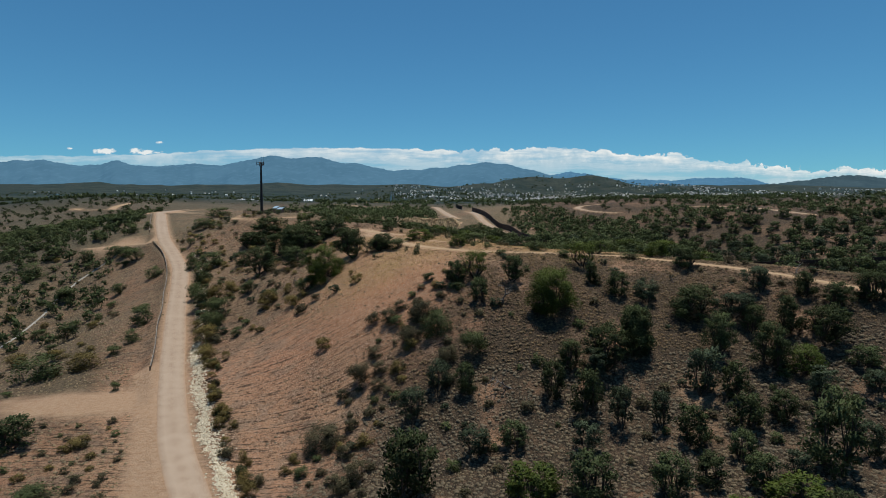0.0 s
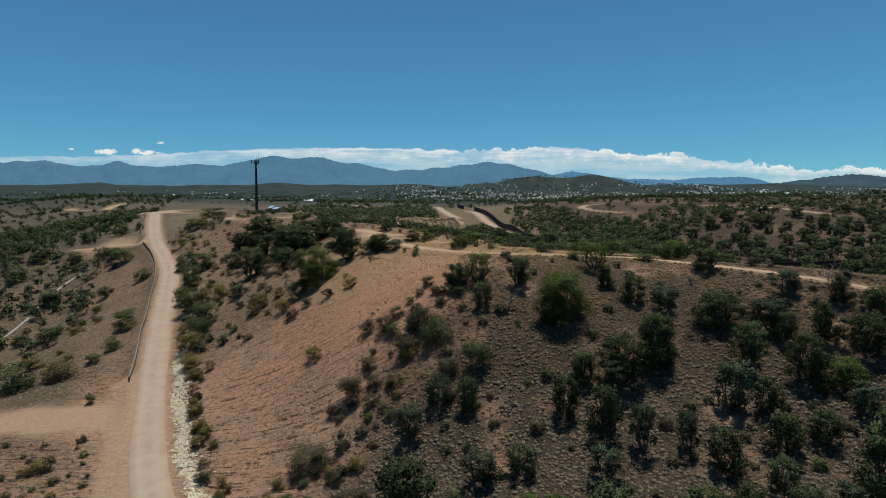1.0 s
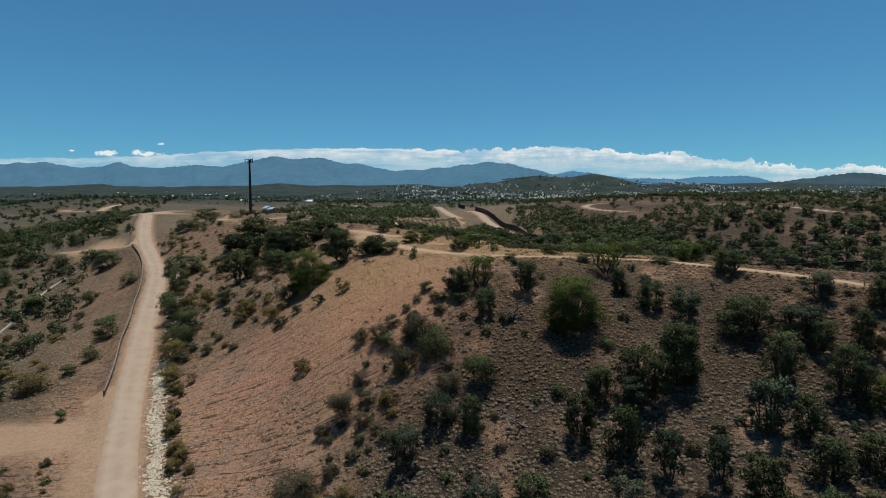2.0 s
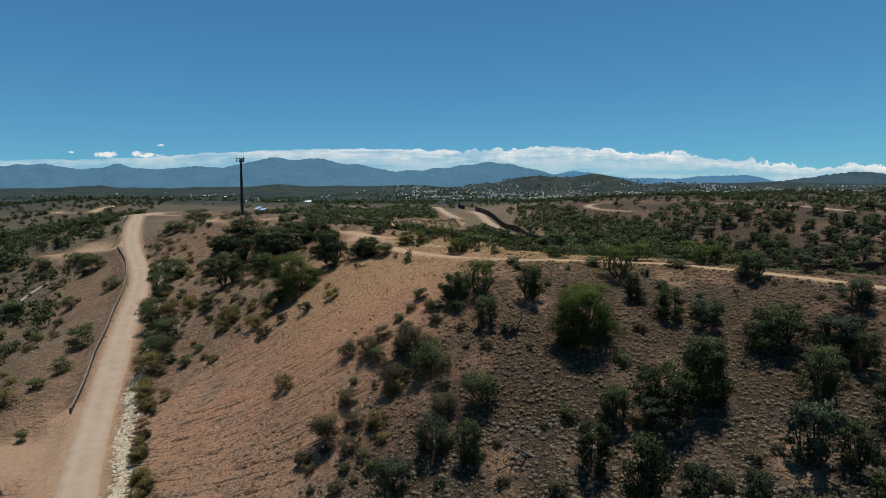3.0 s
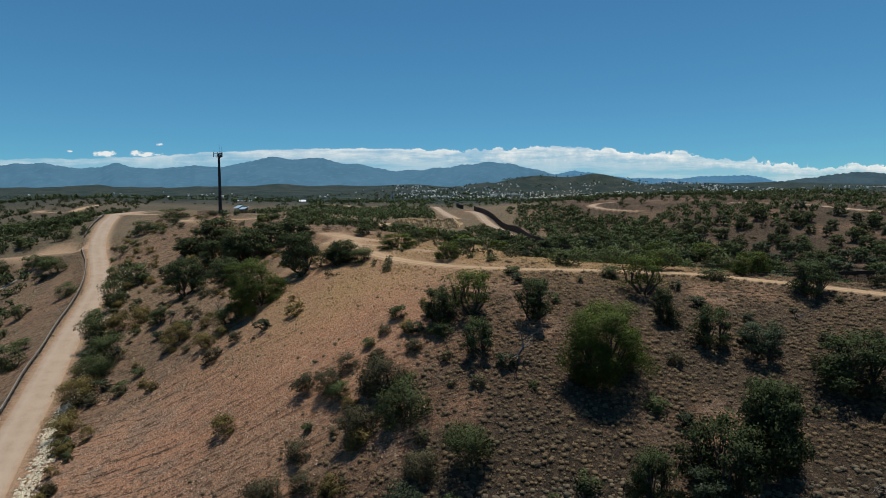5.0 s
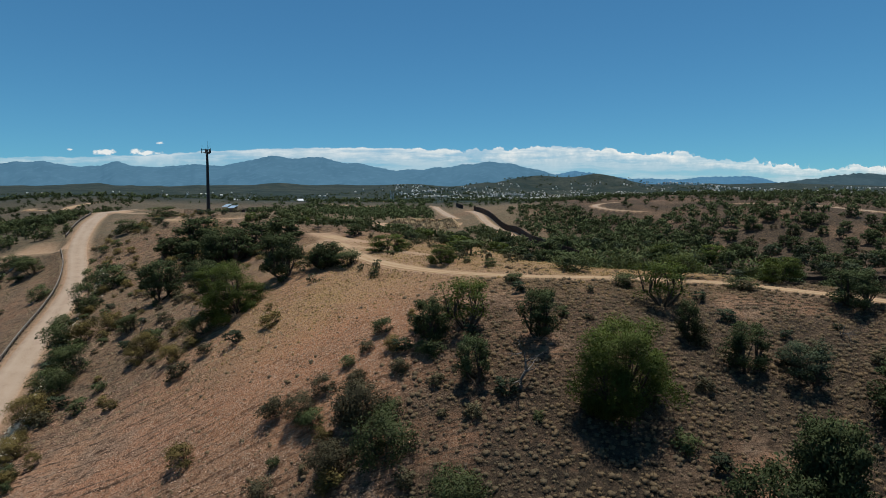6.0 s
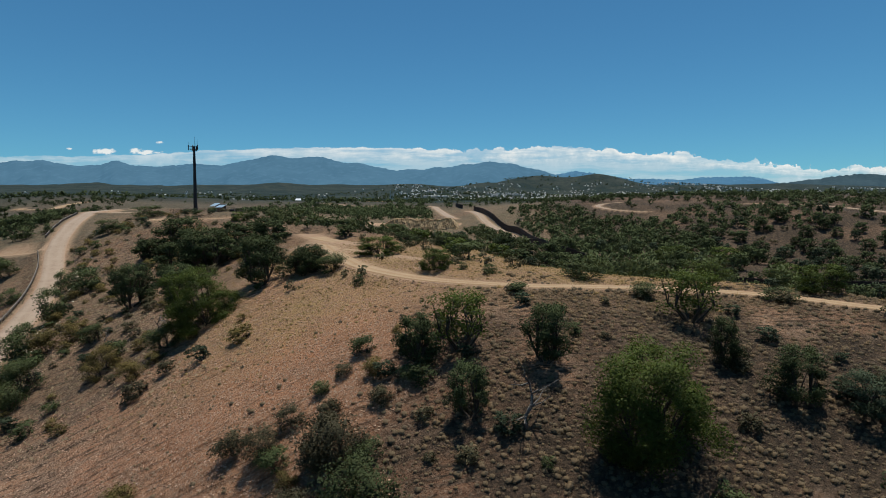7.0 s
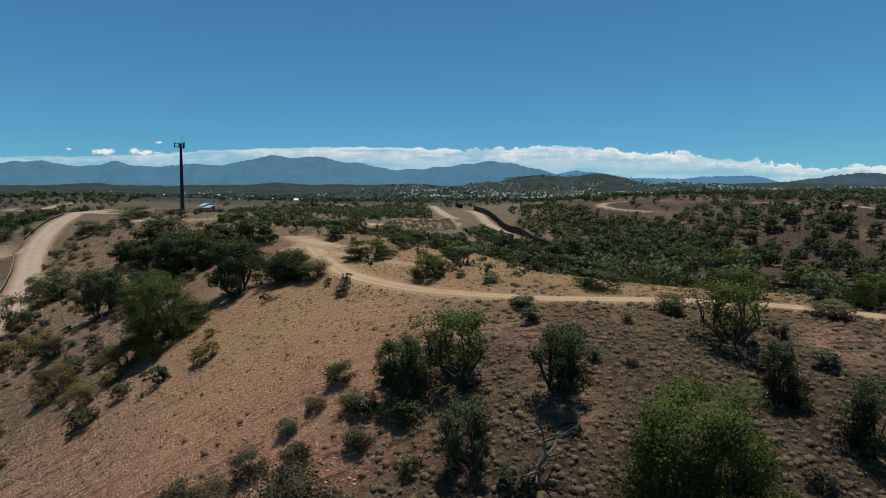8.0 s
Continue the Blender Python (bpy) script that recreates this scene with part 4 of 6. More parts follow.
ROADSIDE_SHRUBS = (
    ("S", -69.6, 171.6, 5.5, 5.2), ("Y", -65.7, 173.1, 4.6, 5.2), ("S", -77.4, 193.1, 7.3, 5.8), ("Y", -57.7, 147.6, 4.2, 5.8), ("S", -59.0, 159.6, 5.7, 6.0),
    ("Y", -54.4, 138.1, 3.1, 4.7), ("S", -80.7, 211.1, 5.6, 8.3), ("S", -74.5, 181.6, 4.4, 4.1), ("S", -59.7, 154.6, 4.4, 5.8), ("S", -90.9, 218.6, 5.3, 6.2),
    ("Y", -61.8, 175.1, 4.0, 4.9), ("Y", -44.8, 157.1, 3.8, 4.4), ("S", -34.4, 154.1, 3.5, 4.9), ("Y", -36.7, 148.6, 3.1, 3.6), ("S", -68.4, 204.6, 5.0, 6.2),
    ("Y", -39.7, 106.1, 2.2, 2.6), ("Y", -44.1, 114.6, 2.2, 2.6), ("Y", -27.9, 86.1, 2.3, 2.6), ("Y", -31.3, 94.6, 3.2, 2.1), ("S", -55.1, 170.1, 3.5, 4.2),
    ("Y", -45.7, 155.1, 2.9, 3.8), ("S", -105.2, 265.1, 5.0, 10.0), ("S", -120.4, 318.1, 4.8, 15.0),
)
SLOPE_SHRUBS = (
    ("B", -3.6, 117.1, 4.2, 5.5), ("B", -14.2, 109.1, 4.3, 4.3), ("B", -19.1, 98.1, 3.1, 6.6), ("B", -11.9, 86.6, 3.4, 3.4), ("B", -13.9, 84.1, 2.7, 2.7),
    ("Y", -24.0, 122.6, 2.1, 3.5), ("B", -10.0, 120.1, 2.9, 3.2), ("B", -5.9, 113.1, 3.0, 4.0), ("B", -17.5, 107.1, 2.0, 2.2), ("S", -11.7, 160.7, 2.9, 4.5),
    ("S", -5.9, 148.7, 1.7, 1.8), ("S", 23.3, 145.2, 2.3, 5.1), ("S", 13.4, 135.2, 1.3, 2.2), ("S", 27.6, 136.2, 1.6, 2.9), ("S", 7.8, 150.2, 1.2, 1.5),
    ("S", 42.2, 135.2, 1.5, 3.9), ("B", 1.4, 106.1, 2.8, 3.4), ("B", -13.6, 122.1, 2.3, 3.0), ("S", 11.5, 146.2, 1.3, 2.5), ("S", -1.8, 196.2, 2.7, 4.4),
    ("S", -31.3, 282.2, 2.7, 11.5), ("S", -16.6, 307.7, 2.6, 10.8), ("S", 3.6, 201.2, 2.5, 4.6),
)
LEFT_SHRUBS = (
    ("S", -94.7, 137.6, 5.9, 10.6), ("Y", -85.2, 141.6, 3.7, 8.0), ("S", -69.8, 127.1, 2.1, 2.0), ("S", -80.1, 154.6, 3.5, 4.1), ("S", -83.7, 167.1, 5.3, 5.7),
    ("S", -107.5, 171.6, 5.2, 6.8), ("S", -117.1, 215.1, 4.0, 4.5), ("S", -152.1, 254.6, 5.8, 7.2), ("S", -105.5, 218.6, 4.1, 6.2), ("S", -127.8, 247.6, 5.6, 7.5),
    ("S", -141.2, 224.1, 5.1, 7.2), ("S", -167.0, 244.6, 6.4, 8.3), ("O", -72.3, 99.6, 5.8, 6.5), ("Y", -61.4, 99.1, 2.0, 3.0), ("Y", -97.6, 150.1, 3.1, 4.8),
    ("S", -109.2, 188.6, 2.5, 3.5), ("Y", -112.1, 156.1, 3.8, 5.9), ("S", -134.3, 198.6, 3.4, 4.5), ("S", -134.8, 254.1, 4.8, 6.2), ("S", -58.1, 84.6, 1.6, 6.3),
    ("S", -141.0, 256.6, 4.3, 5.8), ("S", -88.3, 176.1, 2.6, 4.0),
)
for rows, where, group in ((EAST_GROVE, "at the slope's end", "trees at the slope's end"), (MIDDLE_GROVE, "on the slope", "trees on the slope"), (LOWER_GROVE, "on the lower slope", "grove on the lower slope"), (FOOT_TREES, "at the foot of the slope", "trees at the slope's foot"), (SLOPE_OAKS, "on the slope", "trees on the slope"), (GREEN_TREES, "in dry grass", "mesquites"),
                           (GREY_TREES, "on the slope", "grey trees"), (SHOULDER_TREES, "on the hill's shoulder", "trees on the shoulder"), (ROADSIDE_SHRUBS, "beside the gravel road", "roadside shrubs"),
                           (SLOPE_SHRUBS, "on the stony slope", "slope shrubs"), (LEFT_SHRUBS, "on the tan western slope", "western shrubs")):
    for kind, x, y, high, wide in rows:
        plant(kind, x, y, high, wide, "finest" if high > 8.2 and kind == "M" and y < 170 else "fine" if 96 < y < 206 and -60 < x < 80 and high > 2.4 else "middle", where, group)


def scatter(count, x0, x1, y0, y1, seed, gap, keep):
    """Irregular places in a patch, no two nearer than gap, where keep() allows."""
    rng = np.random.default_rng(seed)
    out = []
    for k in range(count * 12):
        x, y = rng.uniform(x0, x1), rng.uniform(y0, y1)
        if keep(x, y, rng) and all((x - a) ** 2 + (y - b) ** 2 > gap * gap for a, b in out):
            out.append((x, y))
            if len(out) == count:
                break
    return out


def loose(count, u0, u1, y0, y1, seed, open_view=True):
    """Uneven far places in a fan of bearings, bunched in belts and thickets."""
    rng = np.random.default_rng(seed)
    y = y0 + (y1 - y0) * rng.random(count * 3)
    x = rng.uniform(u0, u1, count * 3) * y
    ok = (0.45 + 0.7 * waves(x, y, 70.0, 3.0) + 0.3 * waves(x, y, 21.0, 8.0) > rng.random(count * 3)) & (track_nearness(x, y, 6.0) < 0.1)
    for bearing, reach in () if not open_view else ((-0.334, 0.034), (-0.443, 0.012), (-0.228, 0.012), (-0.005, 0.012)):
        ok &= (np.abs(x / y - bearing) > reach) | (y > 1330) | (y < 760)
    return np.stack((x, y), 1)[ok][:count]


def clear_of_tracks(x, y, room=2.5):
    return float(track_nearness(np.array([x]), np.array([y]), room)[0]) < 0.05


def east_wood(x, y, rng):
    if abs((x - 62) * 0.58 + (y - 262) * 0.815) < 5 and y < 270:
        return False
    beyond_wall = x > 100 if y < 200 else x > 60 + 0.5 * max(0.0, 262 - y) + 6
    return beyond_wall and clear_of_tracks(x, y) and clear_of_tracks(x, y + 12, 6) and 0.65 + 0.5 * float(waves(np.array(x), np.array(y), 17.0, 3.0)) > rng.random() * 0.8


for k, (x, y) in enumerate(scatter(290, 58, 280, 165, 345, 5, 5.6, east_wood)):
    size = 0.75 + 0.5 * ((k * 0.618) % 1)
    plant("OOGO"[k % 4], x, y, 5.4 * size, 5.7 * size, "coarse", "on the reddish far hillside", "far hillside trees")


def west_wood(x, y, rng):
    return x < -128 - 0.45 * (y - 262) and clear_of_tracks(x, y, 4) and 0.6 + 0.6 * float(waves(np.array(x), np.array(y), 20.0, 5.0)) > rng.random() * 0.8


for k, (x, y) in enumerate(scatter(190, -300, -120, 258, 410, 8, 5.0, west_wood)):
    size = 0.7 + 0.5 * ((k * 0.618) % 1)
    plant("SOSS"[k % 4], x, y, 4.4 * size, 5.6 * size, "coarse", "on the western hillside", "western hillside trees")


def west_slope(x, y, rng):
    return x < -72 - 0.52 * (y - 134) and clear_of_tracks(x, y, 2) and rng.random() < 0.8


for k, (x, y) in enumerate(scatter(95, -175, -68, 92, 262, 18, 4.5, west_slope)):
    size = 0.4 + 0.75 * ((k * 0.618) % 1)
    plant("SYBS"[k % 4], x, y, 2.0 * size, 3.2 * size, "middle", "on the tan western slope", "western shrubs")


def shoulder(x, y, rng):
    return x > -78 - 0.52 * (y - 171) + 5 and x < -0.55 * (y - 128) + 6 and clear_of_tracks(x, y, 2)


for k, (x, y) in enumerate(scatter(200, -118, -20, 142, 290, 19, 3.0, shoulder)):
    size = 0.45 + 0.75 * ((k * 0.618) % 1)
    plant("SYBYG"[k % 5], x, y, 1.9 * size, 3.0 * size, "coarse", "on the hill's shoulder", "shoulder shrubs")


def open_slope(x, y, rng):
    return x > -20 + 0.55 * (y - 88) and clear_of_tracks(x, y, 1.5) and y < 143


for k, (x, y) in enumerate(scatter(150, -22, 78, 78, 143, 20, 3.0, open_slope)):
    size = 0.5 + 0.8 * ((k * 0.618) % 1)
    plant("BGBS"[k % 4], x, y, 1.3 * size, 1.9 * size, "coarse", "among dry grass on the slope", "low slope shrubs")


def slope_edge(x, y, rng):
    return abs(x + 22 - 0.55 * (y - 85) + 1.5) < 6 and clear_of_tracks(x, y, 1.5)


for k, (x, y) in enumerate(scatter(44, -26, 8, 90, 130, 41, 2.3, slope_edge)):
    size = 0.55 + 0.9 * ((k * 0.618) % 1)
    plant("BYBS"[k % 4], x, y, 1.5 * size, 2.1 * size, "middle", "where the stony slope turns to grass", "slope edge shrubs")
for x, y, high in ((39.4, 250, 7.0), (43, 246, 7.6), (46, 252, 7.8), (49.5, 247, 7.6), (53, 252, 8.0), (57, 249, 7.8), (61, 252, 8.0), (36, 258, 5.0), (65, 247, 7.5)):
    plant("O", x, y, high, high * 1.15, "coarse", "in the hollow by the wall", "trees by the wall")


def woodland(name, places, seed, size, mat, label, cards=72):
    """Far trees that nobody could count, as one mesh of leaf sprays."""
    rng = np.random.default_rng(seed)
    pts = np.array(places)
    z = ground(pts[:, 0], pts[:, 1])
    pieces, shade = [], []
    for (x, y), h in zip(pts, z):
        s = size * rng.uniform(0.6, 1.25)
        c = np.stack((x + rng.normal(0, 0.27 * s, 7), y + rng.normal(0, 0.27 * s, 7), h + s * rng.uniform(0.2, 0.72, 7), rng.uniform(0.24, 0.42, 7) * s), 1)
        v, f, n = leaf_cards(rng, c, cards, 1.28 * s / math.sqrt(cards), 1.0, True)
        pieces.append((v, f))
        shade.append(n)
        pieces.append(tube(((x, y, h - 0.2), (x + 0.1 * s, y, h + 0.35 * s)), (0.05 * s, 0.03 * s), 4))
        shade.append(np.repeat(np.array(((0.0, -0.9, 0.4),)), 8, axis=0))
    v, f = joined(pieces)
    return tagged(new(name, mesh_of(name, v, f, mat, True, np.concatenate(shade))), label, "woodland", kind="stuff")


woodland("far_woodland", scatter(400, 58, 420, 345, 440, 11, 5.0, lambda x, y, r: clear_of_tracks(x, y, 7) and clear_of_tracks(x, y + 11, 7) and not (84 < x < 150 and y > 404) and 0.5 + 0.7 * float(waves(np.array(x), np.array(y), 25.0, 3.0)) > r.random() * 0.9), 1, 3.8, LEAF_OAK, "scattered dark oaks covering the far eastern ridge")
woodland("far_woodland", scatter(300, 44, 330, 436, 640, 29, 5.0, lambda x, y, r: clear_of_tracks(x, y, 5) and x > 60 + 0.05 * (y - 436) and 0.55 + 0.7 * float(waves(np.array(x), np.array(y), 25.0, 4.0)) > r.random() * 0.9), 15, 4.0, LEAF_OAK, "dark oaks thinning out over the back of the ridge")
woodland("far_woodland", scatter(110, 84, 185, 330, 404, 26, 4.6, lambda x, y, r: clear_of_tracks(x, y, 4) and clear_of_tracks(x, y + 11, 7)), 12, 3.9, LEAF_OAK, "dark oaks dotting the reddish crest")
woodland("far_woodland", scatter(60, 14, 36, 285, 425, 27, 3.8, lambda x, y, r: clear_of_tracks(x, y, 4) and x > 15 + 0.10 * (425 - y)), 13, 3.8, LEAF_SHRUB, "dark green brush below the wall road")
woodland("far_woodland", scatter(330, 42, 118, 285, 468, 21, 3.3, lambda x, y, r: x > 43 + 0.05 * (470 - y) and x < 66 + 0.55 * (470 - y) and clear_of_tracks(x, y, 4.5)), 10, 4.0, LEAF_OAK, "dark oaks crowding the slope beyond the wall")
woodland("far_woodland", scatter(420, -520, -190, 395, 620, 12, 6.0, lambda x, y, r: x < -0.42 * y - 20 and clear_of_tracks(x, y, 5)), 2, 3.4, LEAF_OAK, "scattered dark shrubs over the far western hills")
woodland("far_woodland", scatter(420, -150, -6, 450, 650, 13, 3.6, lambda x, y, r: clear_of_tracks(x, y, 7) and r.random() < 0.15 + 0.95 * math.exp(-((x + 48 + 0.22 * (y - 560)) / 34) ** 2 - ((y - 555) / 72) ** 2) + 0.25 * float(waves(np.array(x), np.array(y), 14.0, 3.0))), 3, 4.4, LEAF_OAK, "dense dark wood on a low hill in mid distance")
woodland("far_woodland", scatter(150, -75, 36, 225, 470, 14, 4.6, lambda x, y, r: clear_of_tracks(x, y, 5) and x > -58 and x < 4 + 0.07 * (y - 79) and (y < 250 or x < -48)), 4, 3.4, LEAF_SHRUB, "loose scrub on the plateau behind the crest")
for k, (x, y) in enumerate(scatter(46, -62, 40, 172, 300, 23, 6.0, lambda x, y, r: clear_of_tracks(x, y, 3) and x > -0.55 * (y - 128) + 8 and x - 6.7 < 0.2 * (y - 79))):
    size = 0.7 + 0.6 * ((k * 0.618) % 1)
    plant("SMSOG"[k % 5], x, y, 2.7 * size, 4.6 * size, "coarse", "on the plateau behind the crest", "plateau bushes")
woodland("far_woodland", loose(4600, -0.85, 0.75, 610, 2100, 15), 5, 4.8, LEAF_OAK, "dark scrub woods spread over the valley", 26)
woodland("valley_brush", loose(1700, -0.7, 0.1, 610, 1300, 28, False), 14, 1.7, LEAF_SHRUB, "low brush over the valley floor", 9)
woodland("far_woodland", loose(2600, -0.12, 0.75, 1400, 2700, 16), 11, 6.0, LEAF_OAK, "dark trees standing between the town houses", 20)
woodland("valley_brush", scatter(115, 18, 84, 146, 235, 16, 4.0, lambda x, y, r: y > 150 + abs(x - 48) * 0.3 and clear_of_tracks(x, y, 3) and x - 6.7 > 0.26 * (y - 79)), 6, 4.2, LEAF_SHRUB, "green mesquite brush along the hollow behind the crest", 420)
woodland("hillside_scrub", scatter(900, -340, -118, 190, 420, 17, 3.2, lambda x, y, r: x < -118 - 0.40 * (y - 190) + 6 and clear_of_tracks(x, y, 3)), 7, 3.9, LEAF_OAK, "low dark scrub thickly dotting the western hillside", 80)
woodland("hillside_scrub", scatter(260, 62, 300, 170, 462, 18, 4.0, lambda x, y, r: clear_of_tracks(x, y, 3) and (x > 100 or y > 262)), 8, 2.2, LEAF_BROWN, "low drab scrub between the far hillside trees", 70)
woodland("hillside_scrub", scatter(210, -80, 44, 150, 300, 19, 4.0, lambda x, y, r: clear_of_tracks(x, y, 2) and x > -0.5 * (y - 128) - 4 and x - 6.7 < 0.22 * (y - 79)), 9, 1.5, LEAF_BROWN, "low drab scrub over the plateau", 70)


def along_road(count, seed):
    """Places beyond the ditch on the upper side of the road."""
    rng = np.random.default_rng(seed)
    way = np.gradient(BORDER_ROAD, axis=0)
    way /= np.linalg.norm(way, axis=1)[:, None]
    k = rng.choice(np.nonzero((BORDER_ROAD[:, 1] > 84) & (BORDER_ROAD[:, 1] < 235))[0], count)
    off = 7.0 + np.abs(rng.normal(0, 1.6, count))
    return np.stack((BORDER_ROAD[k, 0] + way[k, 1] * off, BORDER_ROAD[k, 1] - way[k, 0] * off), 1)


def lower_west(x, y, rng):
    return x < -46 - 0.5 * (y - 96) and clear_of_tracks(x, y, 1.5)


for k, (x, y) in enumerate(scatter(100, -88, -36, 70, 112, 24, 2.2, lower_west)):
    size = 0.5 + 0.8 * ((k * 0.618) % 1)
    plant("BBSY"[k % 4], x, y, 1.1 * size, 1.7 * size, "coarse", "on stony ground below the road", "lower western shrubs")
for k, (x, y) in enumerate(along_road(70, 25)):
    size = 0.5 + 0.8 * ((k * 0.618) % 1)
    plant("YYSB"[k % 4], x, y, 1.7 * size, 2.1 * size, "middle", "along the ditch beside the road", "ditch shrubs")

# ---- built things ----
def part(name, verts_faces, mat, parent, label="", soft=False):
    """One mesh under a thing or under a part of it."""
    ob = new(name, mesh_of(name, verts_faces[0], verts_faces[1], mat, soft))
    ob.parent = parent
    return tagged(ob, label)


def box(x0, x1, y0, y1, z0, z1, bevel=0.0):
    """A box with optionally chamfered upright and top edges."""
    b = bevel
    if b <= 0:
        v = np.array([(x, y, z) for z in (z0, z1) for x, y in ((x0, y0), (x1, y0), (x1, y1), (x0, y1))], float)
        f = np.array(((3, 2, 1, 0), (4, 5, 6, 7), (0, 1, 5, 4), (1, 2, 6, 5), (2, 3, 7, 6), (3, 0, 4, 7)))
        return v, f
    def ring(z, i):
        return [(x0 + i, y0 + i, z), (x1 - i, y0 + i, z), (x1 - i, y1 - i, z), (x0 + i, y1 - i, z)]
    v = np.array(ring(z0, 0) + ring(z1 - b, 0) + ring(z1, b), float)
    f = [(3, 2, 1, 0), (8, 9, 10, 11)]
    for r in (0, 4):
        f += [(r + k, r + (k + 1) % 4, r + 4 + (k + 1) % 4, r + 4 + k) for k in range(4)]
    return v, np.array(f)


def along(line, step):
    """Places every step metres along a line, with headings."""
    d = np.r_[0, np.cumsum(np.linalg.norm(np.diff(line, axis=0), axis=1))]
    s = np.arange(0, d[-1], step)
    return np.stack((np.interp(s, d, line[:, 0]), np.interp(s, d, line[:, 1])), 1)


def guardrail(corners, label):
    """Steel beam rail on timber posts, a panel from post to post."""
    pts = along(strip_points(corners, 1.0), 2.6)
    ob = new("guardrail")
    ob.location = (*pts[0], spot(*pts[0]))
    tagged(ob, label, "guardrail", "roadside guardrails")
    zs = ground(pts[:, 0], pts[:, 1])
    zs = np.convolve(np.r_[zs[0], zs, zs[-1]], np.ones(3) / 3, "valid")
    post_mesh = mesh_of("post", *box(-0.13, 0.13, -0.13, 0.13, -0.5, 0.92, 0.02), POST_WOOD)
    origin = Vector(ob.location)
    profile = ((-0.10, 0.54), (0.05, 0.58), (0.05, 0.65), (-0.03, 0.69), (0.05, 0.73), (0.05, 0.82), (-0.10, 0.87))
    for i, (p, z) in enumerate(zip(pts, zs)):
        post = new("post", post_mesh)
        post.parent, post.location = ob, Vector((p[0], p[1], z)) - origin
        if i + 1 == len(pts):
            break
        q, zq = pts[i + 1], zs[i + 1]
        way = np.array(q) - p
        way = way / np.linalg.norm(way)
        side = np.array((way[1], -way[0]))
        v, n = [], len(profile)
        for base, bz in ((p - way * 0.06, z), (q + way * 0.06, zq)):
            for back in (0.0, 0.012):
                for o, h in profile:
                    s = base + side * (o + 0.13 - back)
                    v.append((s[0] - origin.x, s[1] - origin.y, bz + h - origin.z))
        f = []
        for k in range(n - 1):
            f += [(k, k + 1, 2 * n + k + 1, 2 * n + k), (n + k + 1, n + k, 3 * n + k, 3 * n + k + 1)]
        f += [(0, 2 * n, 3 * n, n), (n - 1, 2 * n - 1, 4 * n - 1, 3 * n - 1)]
        part("rail_panel", (np.array(v), np.array(f)), GALVANISED, ob)
        # added strip, no real part: draws the beam's bright top line
        cap = np.array([(*(base + side * o - np.array(origin[:2])), bz + h - origin.z) for base, bz in ((p + way * 0.02, z), (q - way * 0.02, zq)) for o, h in ((-0.06, 0.925), (0.06, 0.925), (0.06, 0.965), (-0.06, 0.965))])
        part("rail_cap", (cap, np.array(((0, 1, 5, 4), (1, 2, 6, 5), (2, 3, 7, 6), (3, 0, 4, 7), (3, 2, 1, 0), (4, 5, 6, 7)))), RAIL_TOP_LIT, ob, "added pale strip for the rail's lit top edge")
    return ob


guardrail(((-65.6, 133.6), (-70.5, 146), (-76.2, 159.1), (-81, 172), (-87.5, 187), (-94, 203), (-102.6, 221.5), (-113, 240), (-126, 259)), "weathered steel guardrail on dark timber posts beside the gravel road")
guardrail(((-137, 279), (-146, 298), (-157, 321), (-168, 344), (-176.5, 361)), "short weathered steel guardrail at the upper road bend")


